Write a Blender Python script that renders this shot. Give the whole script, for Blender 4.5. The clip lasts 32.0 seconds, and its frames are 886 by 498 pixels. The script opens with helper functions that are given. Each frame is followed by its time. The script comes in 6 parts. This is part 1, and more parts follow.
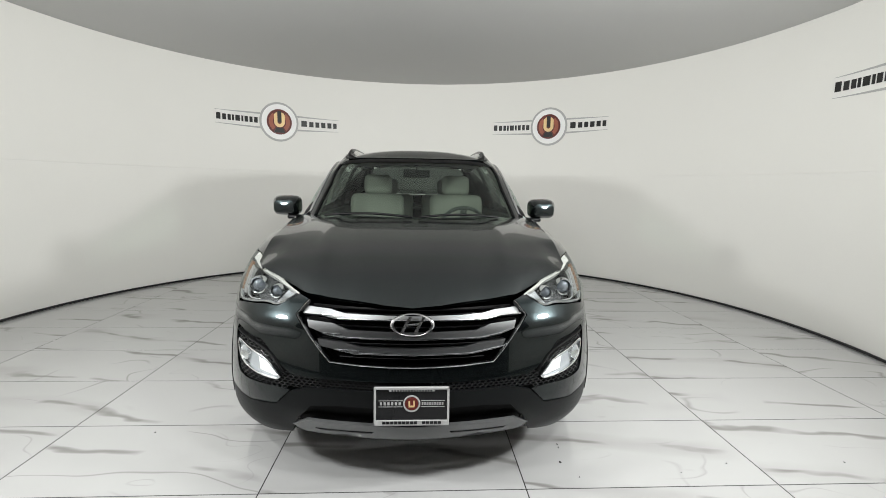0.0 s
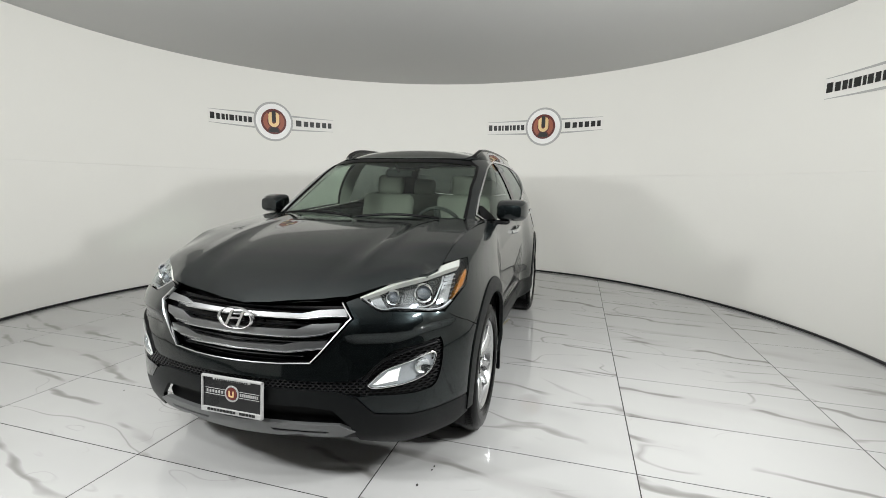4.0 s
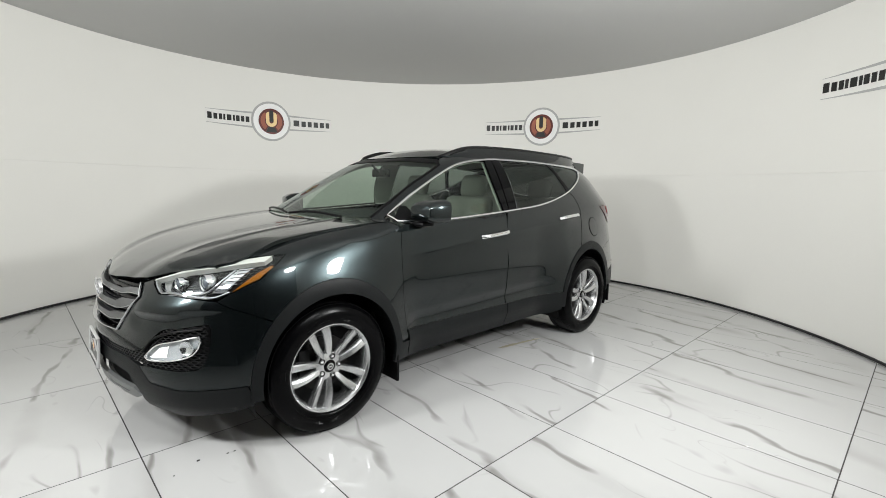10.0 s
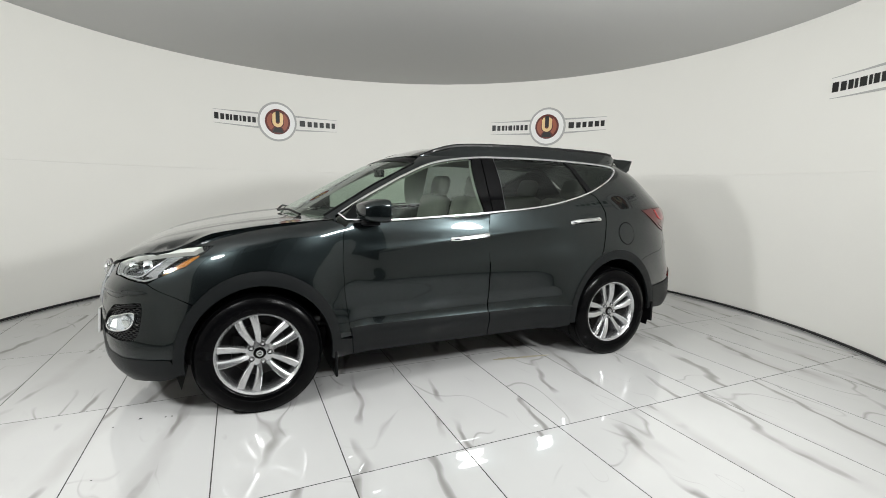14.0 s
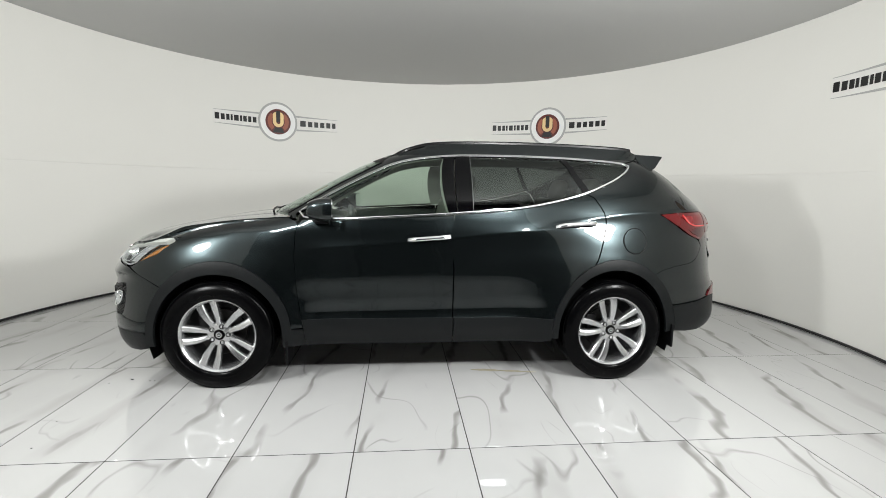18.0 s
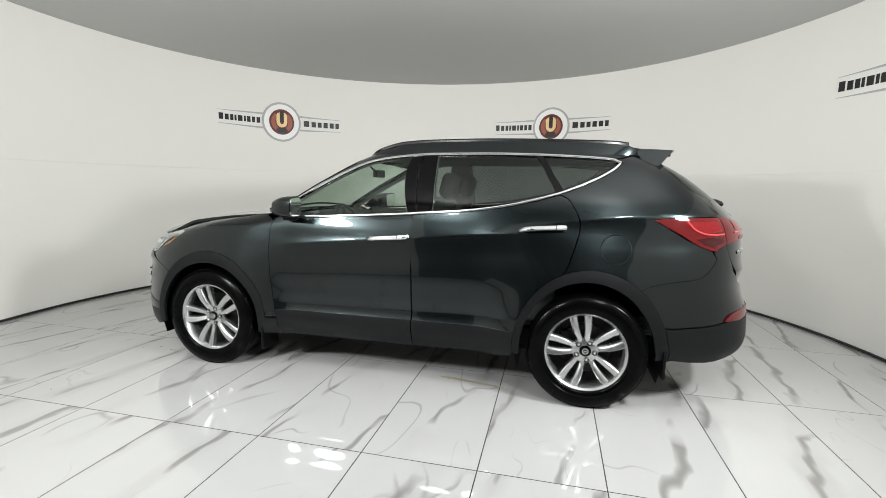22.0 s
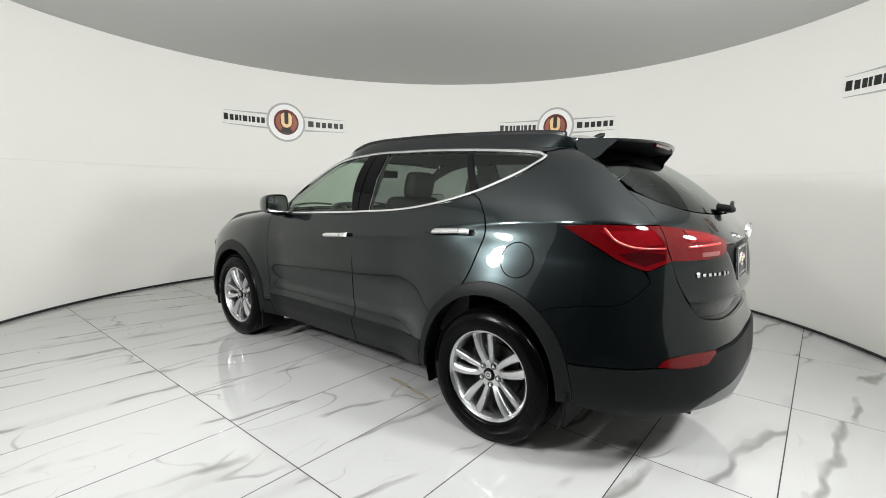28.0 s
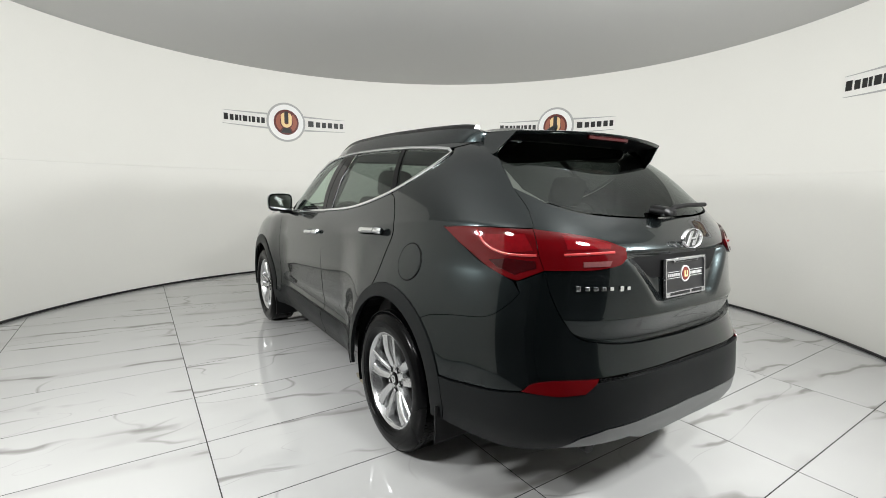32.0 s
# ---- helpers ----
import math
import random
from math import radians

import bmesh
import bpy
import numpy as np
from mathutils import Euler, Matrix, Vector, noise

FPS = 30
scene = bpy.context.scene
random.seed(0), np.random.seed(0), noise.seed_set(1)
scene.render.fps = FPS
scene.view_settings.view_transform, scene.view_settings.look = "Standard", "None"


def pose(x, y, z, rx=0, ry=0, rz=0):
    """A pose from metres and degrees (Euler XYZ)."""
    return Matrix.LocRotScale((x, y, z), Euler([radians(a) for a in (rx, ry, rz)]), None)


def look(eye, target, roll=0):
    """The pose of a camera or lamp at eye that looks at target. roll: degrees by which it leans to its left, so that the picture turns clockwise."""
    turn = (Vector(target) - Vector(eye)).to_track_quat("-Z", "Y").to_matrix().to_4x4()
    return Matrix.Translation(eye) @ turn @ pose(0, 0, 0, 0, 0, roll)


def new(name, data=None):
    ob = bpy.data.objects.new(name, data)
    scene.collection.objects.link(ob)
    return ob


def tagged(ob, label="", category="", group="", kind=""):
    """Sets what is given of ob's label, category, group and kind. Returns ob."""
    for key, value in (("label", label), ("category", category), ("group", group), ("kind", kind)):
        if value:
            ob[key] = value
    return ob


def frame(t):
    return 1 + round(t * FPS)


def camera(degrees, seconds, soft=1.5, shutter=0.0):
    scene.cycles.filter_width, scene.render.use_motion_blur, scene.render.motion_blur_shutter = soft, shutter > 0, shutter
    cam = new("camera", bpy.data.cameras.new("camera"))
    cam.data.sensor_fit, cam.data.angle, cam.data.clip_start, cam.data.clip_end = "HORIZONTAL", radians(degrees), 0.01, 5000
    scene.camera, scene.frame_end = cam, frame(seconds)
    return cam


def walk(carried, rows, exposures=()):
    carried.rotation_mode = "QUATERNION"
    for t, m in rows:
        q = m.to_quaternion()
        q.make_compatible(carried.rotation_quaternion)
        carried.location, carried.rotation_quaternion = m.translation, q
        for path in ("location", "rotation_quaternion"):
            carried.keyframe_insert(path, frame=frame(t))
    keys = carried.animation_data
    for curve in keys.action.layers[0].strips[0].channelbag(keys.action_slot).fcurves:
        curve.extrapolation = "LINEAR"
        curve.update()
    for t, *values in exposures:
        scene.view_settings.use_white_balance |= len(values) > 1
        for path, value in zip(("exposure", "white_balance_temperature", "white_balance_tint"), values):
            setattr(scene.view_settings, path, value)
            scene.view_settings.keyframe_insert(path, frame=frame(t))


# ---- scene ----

# A round photo booth: the car stands on a revolving floor, the camera looks in through a port in the wall.
FOV = 87.8
EYE = (0.0, -4.027, 1.368)
TILT, LEAN = -7.83, 0.99
PIVOT = (0.086, -0.062)  # the turntable's axis in the car's own space
# seconds, degrees that the table has turned, degrees that the camera points to its left
TURNS = [
    (0, 1.21, -4.25), (0.5, 3.68, -4.35), (1, 6.14, -4.46), (1.5, 8.60, -4.55), (2, 11.02, -4.59), (2.5, 13.42, -4.60),
    (3, 15.87, -4.64), (3.5, 18.42, -4.73), (4, 21.04, -4.85), (4.5, 23.66, -4.97), (5, 26.22, -5.05), (5.5, 28.71, -5.07),
    (6, 31.11, -5.05), (6.5, 33.49, -5.01), (7, 35.90, -5.02), (7.5, 38.38, -5.05), (8, 40.94, -5.09), (8.5, 43.59, -5.13),
    (9, 46.29, -5.15), (9.5, 48.99, -5.15), (10, 51.59, -5.11), (10.5, 54.02, -4.99), (11, 56.32, -4.82), (11.5, 58.60, -4.63),
    (12, 60.93, -4.51), (12.5, 63.35, -4.45), (13, 65.78, -4.44), (13.5, 68.18, -4.44), (14, 70.54, -4.44), (14.5, 72.85, -4.44),
    (15, 75.11, -4.43), (15.5, 77.32, -4.42), (16, 79.55, -4.40), (16.5, 81.82, -4.38), (17, 84.15, -4.37), (17.5, 86.54, -4.37),
    (18, 88.94, -4.38), (18.5, 91.32, -4.38), (19, 93.69, -4.38), (19.5, 96.04, -4.35), (20, 98.35, -4.28), (20.5, 100.64, -4.19),
    (21, 102.90, -4.10), (21.5, 105.13, -4.03), (22, 107.33, -3.99), (22.5, 109.50, -3.94), (23, 111.67, -3.86), (23.5, 113.84, -3.78),
    (24, 116.00, -3.74), (24.5, 118.14, -3.76), (25, 120.28, -3.79), (25.5, 122.42, -3.81), (26, 124.55, -3.80), (26.5, 126.67, -3.76),
    (27, 128.75, -3.69), (27.5, 130.81, -3.60), (28, 132.84, -3.50), (28.5, 134.88, -3.44), (29, 136.97, -3.42), (29.5, 139.11, -3.45),
    (30, 141.28, -3.51), (30.5, 143.44, -3.57), (31, 145.56, -3.59), (31.5, 147.66, -3.56), (32, 149.78, -3.50),
]


def table_pose(turn):
    return pose(0, 0, 0, 0, 0, -90 - turn)


cam = camera(FOV, 32.0, soft=0.6)
walk(cam, [(t, Matrix.Translation(EYE) @ pose(0, 0, 0, 0, 0, yaw) @ pose(0, 0, 0, 90 + TILT, 0, 0) @ pose(0, 0, 0, 0, 0, LEAN))
           for t, turn, yaw in TURNS], [(0.0, -0.23), (10.0, -0.20), (20.0, -0.17), (32.0, 0.0)])

# ---- light ----
WALL_R, CEIL_Z = 3.93, 3.03
world = bpy.data.worlds.new("world")
scene.world = world
world.use_nodes = True
world.node_tree.nodes["Background"].inputs[0].default_value = (0.6, 0.62, 0.65, 1)
world.node_tree.nodes["Background"].inputs[1].default_value = 0.02
scene.view_settings.exposure = 0.0


def area_lamp(name, eye, target, sx, sy, watts, colour=(0.985, 1.0, 0.995)):
    data = bpy.data.lights.new(name, "AREA")
    data.shape, data.size, data.size_y, data.energy, data.color = "ELLIPSE", sx, sy, watts, colour
    ob = new(name, data)
    ob.matrix_world = look(eye, target)
    return ob


# ---- materials ----
def nodes_of(name):
    m = bpy.data.materials.new(name)
    m.use_nodes = True
    return m, m.node_tree.nodes, m.node_tree.links, m.node_tree.nodes["Principled BSDF"]


def material(name, colour, rough=0.5, metal=0.0, coat=0.0, bump=0.0, scale=200.0, vary=0.08, spec=0.5, glow=0.0, wear=0.0):
    """A plain surface with fine grain, slight larger blotches and a little relief."""
    m, n, l, p = nodes_of(name)
    p.inputs["Metallic"].default_value = metal
    p.inputs["Specular IOR Level"].default_value = spec
    p.inputs["Coat Weight"].default_value = coat
    p.inputs["Coat Roughness"].default_value = 0.03
    p.inputs["Coat IOR"].default_value = 1.36
    co = n.new("ShaderNodeTexCoord")
    fine, broad = n.new("ShaderNodeTexNoise"), n.new("ShaderNodeTexNoise")
    fine.inputs["Scale"].default_value, fine.inputs["Detail"].default_value = scale, 4
    broad.inputs["Scale"].default_value, broad.inputs["Detail"].default_value = 2.3, 3
    l.new(co.outputs["Object"], fine.inputs["Vector"])
    l.new(co.outputs["Object"], broad.inputs["Vector"])
    add = n.new("ShaderNodeMath")
    add.operation = "ADD"
    l.new(fine.outputs["Fac"], add.inputs[0])
    l.new(broad.outputs["Fac"], add.inputs[1])
    ramp = n.new("ShaderNodeMapRange")
    ramp.inputs["From Min"].default_value, ramp.inputs["From Max"].default_value = 0.5, 1.5
    ramp.inputs["To Min"].default_value, ramp.inputs["To Max"].default_value = 1 - vary, 1 + vary
    l.new(add.outputs[0], ramp.inputs["Value"])
    mul = n.new("ShaderNodeVectorMath")
    mul.operation = "SCALE"
    mul.inputs[0].default_value = colour
    l.new(ramp.outputs[0], mul.inputs["Scale"])
    l.new(mul.outputs["Vector"], p.inputs["Base Color"])
    rr = n.new("ShaderNodeMapRange")
    rr.inputs["From Min"].default_value, rr.inputs["From Max"].default_value = 0.3, 0.7
    rr.inputs["To Min"].default_value, rr.inputs["To Max"].default_value = max(rough - 0.04 - wear, 0.01), min(rough + 0.04 + wear, 1)
    l.new(broad.outputs["Fac"], rr.inputs["Value"])
    l.new(rr.outputs[0], p.inputs["Roughness"])
    if bump:
        b = n.new("ShaderNodeBump")
        b.inputs["Strength"].default_value, b.inputs["Distance"].default_value = bump, 0.002
        l.new(fine.outputs["Fac"], b.inputs["Height"])
        l.new(b.outputs["Normal"], p.inputs["Normal"])
    if glow:
        p.inputs["Emission Color"].default_value = (*colour, 1)
        p.inputs["Emission Strength"].default_value = glow
    return m


def car_paint():
    """Dark green metallic flake under clear lacquer."""
    m, n, l, p = nodes_of("dark_green_paint")
    co = n.new("ShaderNodeTexCoord")
    flake = n.new("ShaderNodeTexVoronoi")
    flake.inputs["Scale"].default_value = 900
    l.new(co.outputs["Object"], flake.inputs["Vector"])
    mix = n.new("ShaderNodeMix")
    mix.data_type = "RGBA"
    mix.inputs[6].default_value, mix.inputs[7].default_value = (0.0027, 0.0043, 0.0046, 1), (0.0235, 0.0310, 0.0326, 1)
    l.new(flake.outputs["Color"], mix.inputs[0])
    l.new(mix.outputs[2], p.inputs["Base Color"])
    p.inputs["Metallic"].default_value = 0.9
    p.inputs["Roughness"].default_value = 0.24
    p.inputs["Coat Weight"].default_value = 1.0
    p.inputs["Coat Roughness"].default_value = 0.03
    p.inputs["Coat IOR"].default_value = 1.41
    p.inputs["Specular IOR Level"].default_value = 0.2
    peel = n.new("ShaderNodeTexNoise")
    peel.inputs["Scale"].default_value = 45
    l.new(co.outputs["Object"], peel.inputs["Vector"])
    b = n.new("ShaderNodeBump")
    b.inputs["Strength"].default_value, b.inputs["Distance"].default_value = 0.02, 0.001
    l.new(peel.outputs["Fac"], b.inputs["Height"])
    l.new(b.outputs["Normal"], p.inputs["Coat Normal"])
    return m


def marble():
    """Polished white porcelain with grey veins, another cut of the pattern for each tile."""
    m, n, l, p = nodes_of("white_veined_marble_tile")
    co, info = n.new("ShaderNodeTexCoord"), n.new("ShaderNodeObjectInfo")
    shift = n.new("ShaderNodeVectorMath")
    shift.operation = "SCALE"
    shift.inputs[0].default_value = (17.0, 9.0, 31.0)
    l.new(info.outputs["Random"], shift.inputs["Scale"])
    at = n.new("ShaderNodeVectorMath")
    l.new(co.outputs["Object"], at.inputs[0])
    l.new(shift.outputs["Vector"], at.inputs[1])
    turn = n.new("ShaderNodeMapping")
    turn.inputs["Rotation"].default_value = (0, 0, 0.5)
    turn.inputs["Scale"].default_value = (1.5, 0.6, 1.0)
    l.new(at.outputs["Vector"], turn.inputs["Vector"])

    def vein(scale, width, detail, rough, warp):
        t = n.new("ShaderNodeTexNoise")
        t.inputs["Scale"].default_value, t.inputs["Detail"].default_value = scale, detail
        t.inputs["Roughness"].default_value, t.inputs["Distortion"].default_value = rough, warp
        l.new(turn.outputs["Vector"], t.inputs["Vector"])
        off = n.new("ShaderNodeMath")
        off.operation = "SUBTRACT"
        off.inputs[1].default_value = 0.5
        l.new(t.outputs["Fac"], off.inputs[0])
        flat = n.new("ShaderNodeMath")
        flat.operation = "ABSOLUTE"
        l.new(off.outputs[0], flat.inputs[0])
        line = n.new("ShaderNodeMapRange")
        line.inputs["From Min"].default_value, line.inputs["From Max"].default_value = 0.0, width
        line.inputs["To Min"].default_value, line.inputs["To Max"].default_value = 1.0, 0.0
        l.new(flat.outputs[0], line.inputs["Value"])
        return line.outputs[0]

    def patches(scale, lo, hi):
        t = n.new("ShaderNodeTexNoise")
        t.inputs["Scale"].default_value, t.inputs["Detail"].default_value = scale, 2
        l.new(at.outputs["Vector"], t.inputs["Vector"])
        r = n.new("ShaderNodeMapRange")
        r.inputs["From Min"].default_value, r.inputs["From Max"].default_value = lo, hi
        l.new(t.outputs["Fac"], r.inputs["Value"])
        return r.outputs[0]

    def times(a, b):
        t = n.new("ShaderNodeMath")
        t.operation = "MULTIPLY"
        l.new(a, t.inputs[0])
        if isinstance(b, float):
            t.inputs[1].default_value = b
        else:
            l.new(b, t.inputs[1])
        return t.outputs[0]

    def over(base, fac, colour):
        t = n.new("ShaderNodeMix")
        t.data_type = "RGBA"
        l.new(fac, t.inputs[0])
        if isinstance(base, tuple):
            t.inputs[6].default_value = base
        else:
            l.new(base, t.inputs[6])
        t.inputs[7].default_value = colour
        return t.outputs[2]

    def bands(period, warp, lo, power):
        t = n.new("ShaderNodeTexWave")
        t.inputs["Scale"].default_value, t.inputs["Distortion"].default_value = 0.314 / period, warp
        t.inputs["Detail"].default_value, t.inputs["Detail Scale"].default_value, t.inputs["Detail Roughness"].default_value = 4, 1.6, 0.62
        l.new(turn.outputs["Vector"], t.inputs["Vector"])
        r = n.new("ShaderNodeMapRange")
        r.inputs["From Min"].default_value = lo
        l.new(t.outputs["Fac"], r.inputs["Value"])
        q = n.new("ShaderNodeMath")
        q.operation, q.inputs[1].default_value = "POWER", power
        l.new(r.outputs[0], q.inputs[0])
        return q.outputs[0]

    broad = times(times(bands(0.62, 4.2, 0.55, 1.6), patches(1.1, 0.44, 0.66)), 0.40)
    fine = times(times(bands(0.62, 4.2, 0.965, 1.2), patches(1.9, 0.45, 0.56)), 0.75)
    thin = times(times(vein(1.1, 0.007, 2, 0.4, 0.3), patches(1.4, 0.50, 0.60)), 0.60)
    hair = times(times(vein(1.7, 0.005, 2, 0.45, 0.4), patches(2.3, 0.54, 0.66)), 0.35)
    cloud = times(patches(2.2, 0.45, 0.8), 0.25)
    c = over((0.465, 0.465, 0.46, 1), cloud, (0.40, 0.40, 0.395, 1))
    c = over(c, broad, (0.31, 0.305, 0.295, 1))
    c = over(c, fine, (0.17, 0.165, 0.155, 1))
    c = over(c, thin, (0.20, 0.195, 0.185, 1))
    c = over(c, hair, (0.22, 0.215, 0.205, 1))
    l.new(c, p.inputs["Base Color"])
    smear = n.new("ShaderNodeTexNoise")
    smear.inputs["Scale"].default_value, smear.inputs["Detail"].default_value = 5, 5
    l.new(at.outputs["Vector"], smear.inputs["Vector"])
    r = n.new("ShaderNodeMapRange")
    r.inputs["From Min"].default_value, r.inputs["From Max"].default_value = 0.3, 0.75
    r.inputs["To Min"].default_value, r.inputs["To Max"].default_value = 0.004, 0.022
    l.new(smear.outputs["Fac"], r.inputs["Value"])
    l.new(r.outputs[0], p.inputs["Roughness"])
    p.inputs["Specular IOR Level"].default_value = 1.0
    return m


def tinted_glass(name, colour, rough=0.0):
    """Window glass: mostly clear, in the colour of the tint, with a mirror gloss."""
    m, n, l, p = nodes_of(name)
    n.remove(p)
    clear, gloss, mix, fres = n.new("ShaderNodeBsdfTransparent"), n.new("ShaderNodeBsdfGlossy"), n.new("ShaderNodeMixShader"), n.new("ShaderNodeLayerWeight")
    clear.inputs["Color"].default_value = (*colour, 1)
    gloss.inputs["Roughness"].default_value = rough
    gloss.inputs["Color"].default_value = (0.9, 0.95, 0.93, 1)
    fres.inputs["Blend"].default_value = 0.5
    power, rise = n.new("ShaderNodeMath"), n.new("ShaderNodeMapRange")
    power.operation, power.inputs[1].default_value = "POWER", 5.0
    l.new(fres.outputs["Facing"], power.inputs[0])
    rise.inputs["To Min"].default_value, rise.inputs["To Max"].default_value = 0.04, 0.9
    l.new(power.outputs[0], rise.inputs["Value"])
    l.new(rise.outputs[0], mix.inputs[0])
    l.new(clear.outputs[0], mix.inputs[1])
    l.new(gloss.outputs[0], mix.inputs[2])
    l.new(mix.outputs[0], n["Material Output"].inputs["Surface"])
    return m


M_WALL = material("white_matt_wall_vinyl", (0.80, 0.79, 0.75), 0.55, vary=0.012, bump=0.03, scale=90)
M_CEIL = material("grey_matt_ceiling", (0.50, 0.50, 0.49), 0.85, vary=0.02, bump=0.03, scale=60)
M_TILE = marble()
M_GROUT = material("dark_grey_grout", (0.035, 0.033, 0.032), 0.9, vary=0.25, scale=300)
M_TRIM = material("black_base_trim", (0.012, 0.011, 0.013), 0.35, vary=0.1)
M_PAINT = car_paint()
M_CLAD = material("dark_grey_textured_plastic", (0.0045, 0.0052, 0.0055), 0.40, bump=0.15, scale=700, vary=0.12, spec=0.16)
M_BLACK = material("black_plastic", (0.0022, 0.0022, 0.0025), 0.4, vary=0.1, spec=0.12)
M_GLOSSBLACK = material("gloss_black", (0.0012, 0.0012, 0.0015), 0.06, vary=0.05, spec=0.14)
M_CHROME = material("chrome", (0.82, 0.83, 0.84), 0.12, metal=1.0, vary=0.03)
M_SATIN = material("satin_silver", (0.175, 0.178, 0.18), 0.40, metal=1.0, vary=0.05)
M_RIM = material("silver_wheel_paint", (0.50, 0.505, 0.51), 0.24, metal=0.92, coat=0.6, vary=0.04)
M_RUBBER = material("tyre_rubber", (0.0012, 0.0012, 0.0014), 0.22, bump=0.10, scale=350, vary=0.2, wear=0.06, spec=0.07)
M_DARKMETAL = material("dark_brake_metal", (0.008, 0.008, 0.0085), 0.5, metal=0.7, vary=0.3)
M_DISC = material("worn_brake_steel", (0.035, 0.034, 0.033), 0.4, metal=1.0, vary=0.2)
M_SKID = material("grey_skid_plate", (0.135, 0.138, 0.138), 0.42, metal=0.4, vary=0.06)
M_RED = material("red_lamp_plastic", (0.065, 0.001, 0.002), 0.06, coat=1.0, vary=0.1, spec=0.25)
M_MIDRED = material("clear_red_lamp_plastic", (0.115, 0.002, 0.004), 0.06, coat=1.0, vary=0.25, scale=60, spec=0.25)
M_DEEPRED = material("deep_red_lamp_plastic", (0.022, 0.0008, 0.0015), 0.06, coat=1.0, vary=0.1, spec=0.25)
M_BRIGHTRED = material("bright_red_reflector", (0.36, 0.035, 0.035), 0.15, coat=0.5, vary=0.2)
M_AMBER = material("amber_lamp_plastic", (0.21, 0.075, 0.007), 0.1, coat=1.0, vary=0.15)
M_LAMPGREY = material("silver_lamp_reflector", (0.62, 0.63, 0.65), 0.12, metal=1.0, vary=0.1)
M_LAMPWHITE = material("white_lamp_trim", (0.42, 0.415, 0.38), 0.25, vary=0.06)
M_LENS = tinted_glass("clear_lamp_cover", (0.93, 0.95, 0.96))
M_GLASS = tinted_glass("green_window_glass", (0.66, 0.75, 0.68))
M_PRIVACY = tinted_glass("dark_privacy_glass", (0.25, 0.275, 0.262))
M_MIRROR = material("mirror_silvering", (0.8, 0.82, 0.82), 0.02, metal=1.0, vary=0.0)
M_SEAT = material("beige_cloth", (0.165, 0.16, 0.145), 0.85, bump=0.4, scale=420, vary=0.1)
M_DASH = material("dark_dashboard_plastic", (0.03, 0.031, 0.03), 0.6, bump=0.2, scale=500, vary=0.1)
M_LINER = material("grey_headliner", (0.30, 0.30, 0.27), 0.9, bump=0.2, scale=300)
M_PLATEBLACK = material("black_plate_card", (0.008, 0.008, 0.009), 0.3)
M_PLATEWHITE = material("pale_plate_print", (0.38, 0.38, 0.375), 0.35)
M_PLATESILVER = material("worn_silver_frame", (0.42, 0.42, 0.425), 0.25, metal=0.9, vary=0.08)
M_BADGERED = material("dark_red_badge", (0.11, 0.014, 0.010), 0.35, vary=0.25)
M_BADGEGOLD = material("pale_gold_badge", (0.75, 0.55, 0.28), 0.3, metal=0.3, vary=0.12)
M_BADGEBROWN = material("rust_badge", (0.32, 0.09, 0.05), 0.4, vary=0.2)
M_CURTAIN = material("black_curtain_cloth", (0.045, 0.045, 0.047), 0.9, bump=0.3, scale=300, vary=0.2)
M_REARGLASS = tinted_glass("dark_rear_glass", (0.11, 0.122, 0.116))
M_EMBLEM = material("bright_emblem_chrome", (0.80, 0.80, 0.81), 0.25, metal=1.0, vary=0.03)
M_FOGBED = material("pale_grey_lamp_bowl", (0.50, 0.51, 0.52), 0.2, metal=0.3, vary=0.15)
M_INK = material("black_sign_letters", (0.012, 0.012, 0.012), 0.4)
M_SIGNGREY = material("grey_sign_rule", (0.42, 0.42, 0.41), 0.5)
M_SIGNWHITE = material("white_sign_face", (0.88, 0.88, 0.87), 0.35)
M_SIGNBAND = material("pale_sign_band", (0.80, 0.79, 0.76), 0.5, vary=0.02)
M_STAIN = material("yellowed_floor_stain", (0.36, 0.33, 0.25), 0.25, vary=0.2, scale=30)
M_MESH = material("black_mesh_plastic", (0.010, 0.010, 0.0105), 0.28, vary=0.1, spec=0.3)
M_FOGGLINT = material("glowing_white_glint", (1.0, 0.99, 0.95), 0.3, glow=0.4, vary=0.02)
M_DARKLAMP = material("dark_lamp_bed", (0.13, 0.133, 0.137), 0.2, metal=0.8, vary=0.3)
M_PROJ = material("projector_glass", (0.10, 0.11, 0.125), 0.04, coat=1.0, vary=0.1)
M_REVERSE = material("clear_ribbed_lamp", (0.12, 0.045, 0.045), 0.25, vary=0.3, scale=120)
M_CUPSHADE = material("recess_shade_black", (0.0015, 0.002, 0.0022), 0.35, vary=0.1, spec=0.15)
M_RAIL = material("satin_black_rail", (0.005, 0.005, 0.0055), 0.25, vary=0.1, spec=0.3)
M_DARKCHROME = material("dark_chrome", (0.55, 0.56, 0.57), 0.16, metal=1.0, vary=0.05)


from mathutils import geometry


# ---- building blocks ----
def mesh_of(name, verts, faces, mats, smooth=False, idx=None):
    me = bpy.data.meshes.new(name)
    me.from_pydata([tuple(map(float, v)) for v in verts], [], faces)
    for m in mats if isinstance(mats, (list, tuple)) else [mats]:
        me.materials.append(m)
    if idx is not None:
        me.polygons.foreach_set("material_index", idx)
    if smooth:
        me.polygons.foreach_set("use_smooth", [True] * len(me.polygons))
    me.update()
    return me


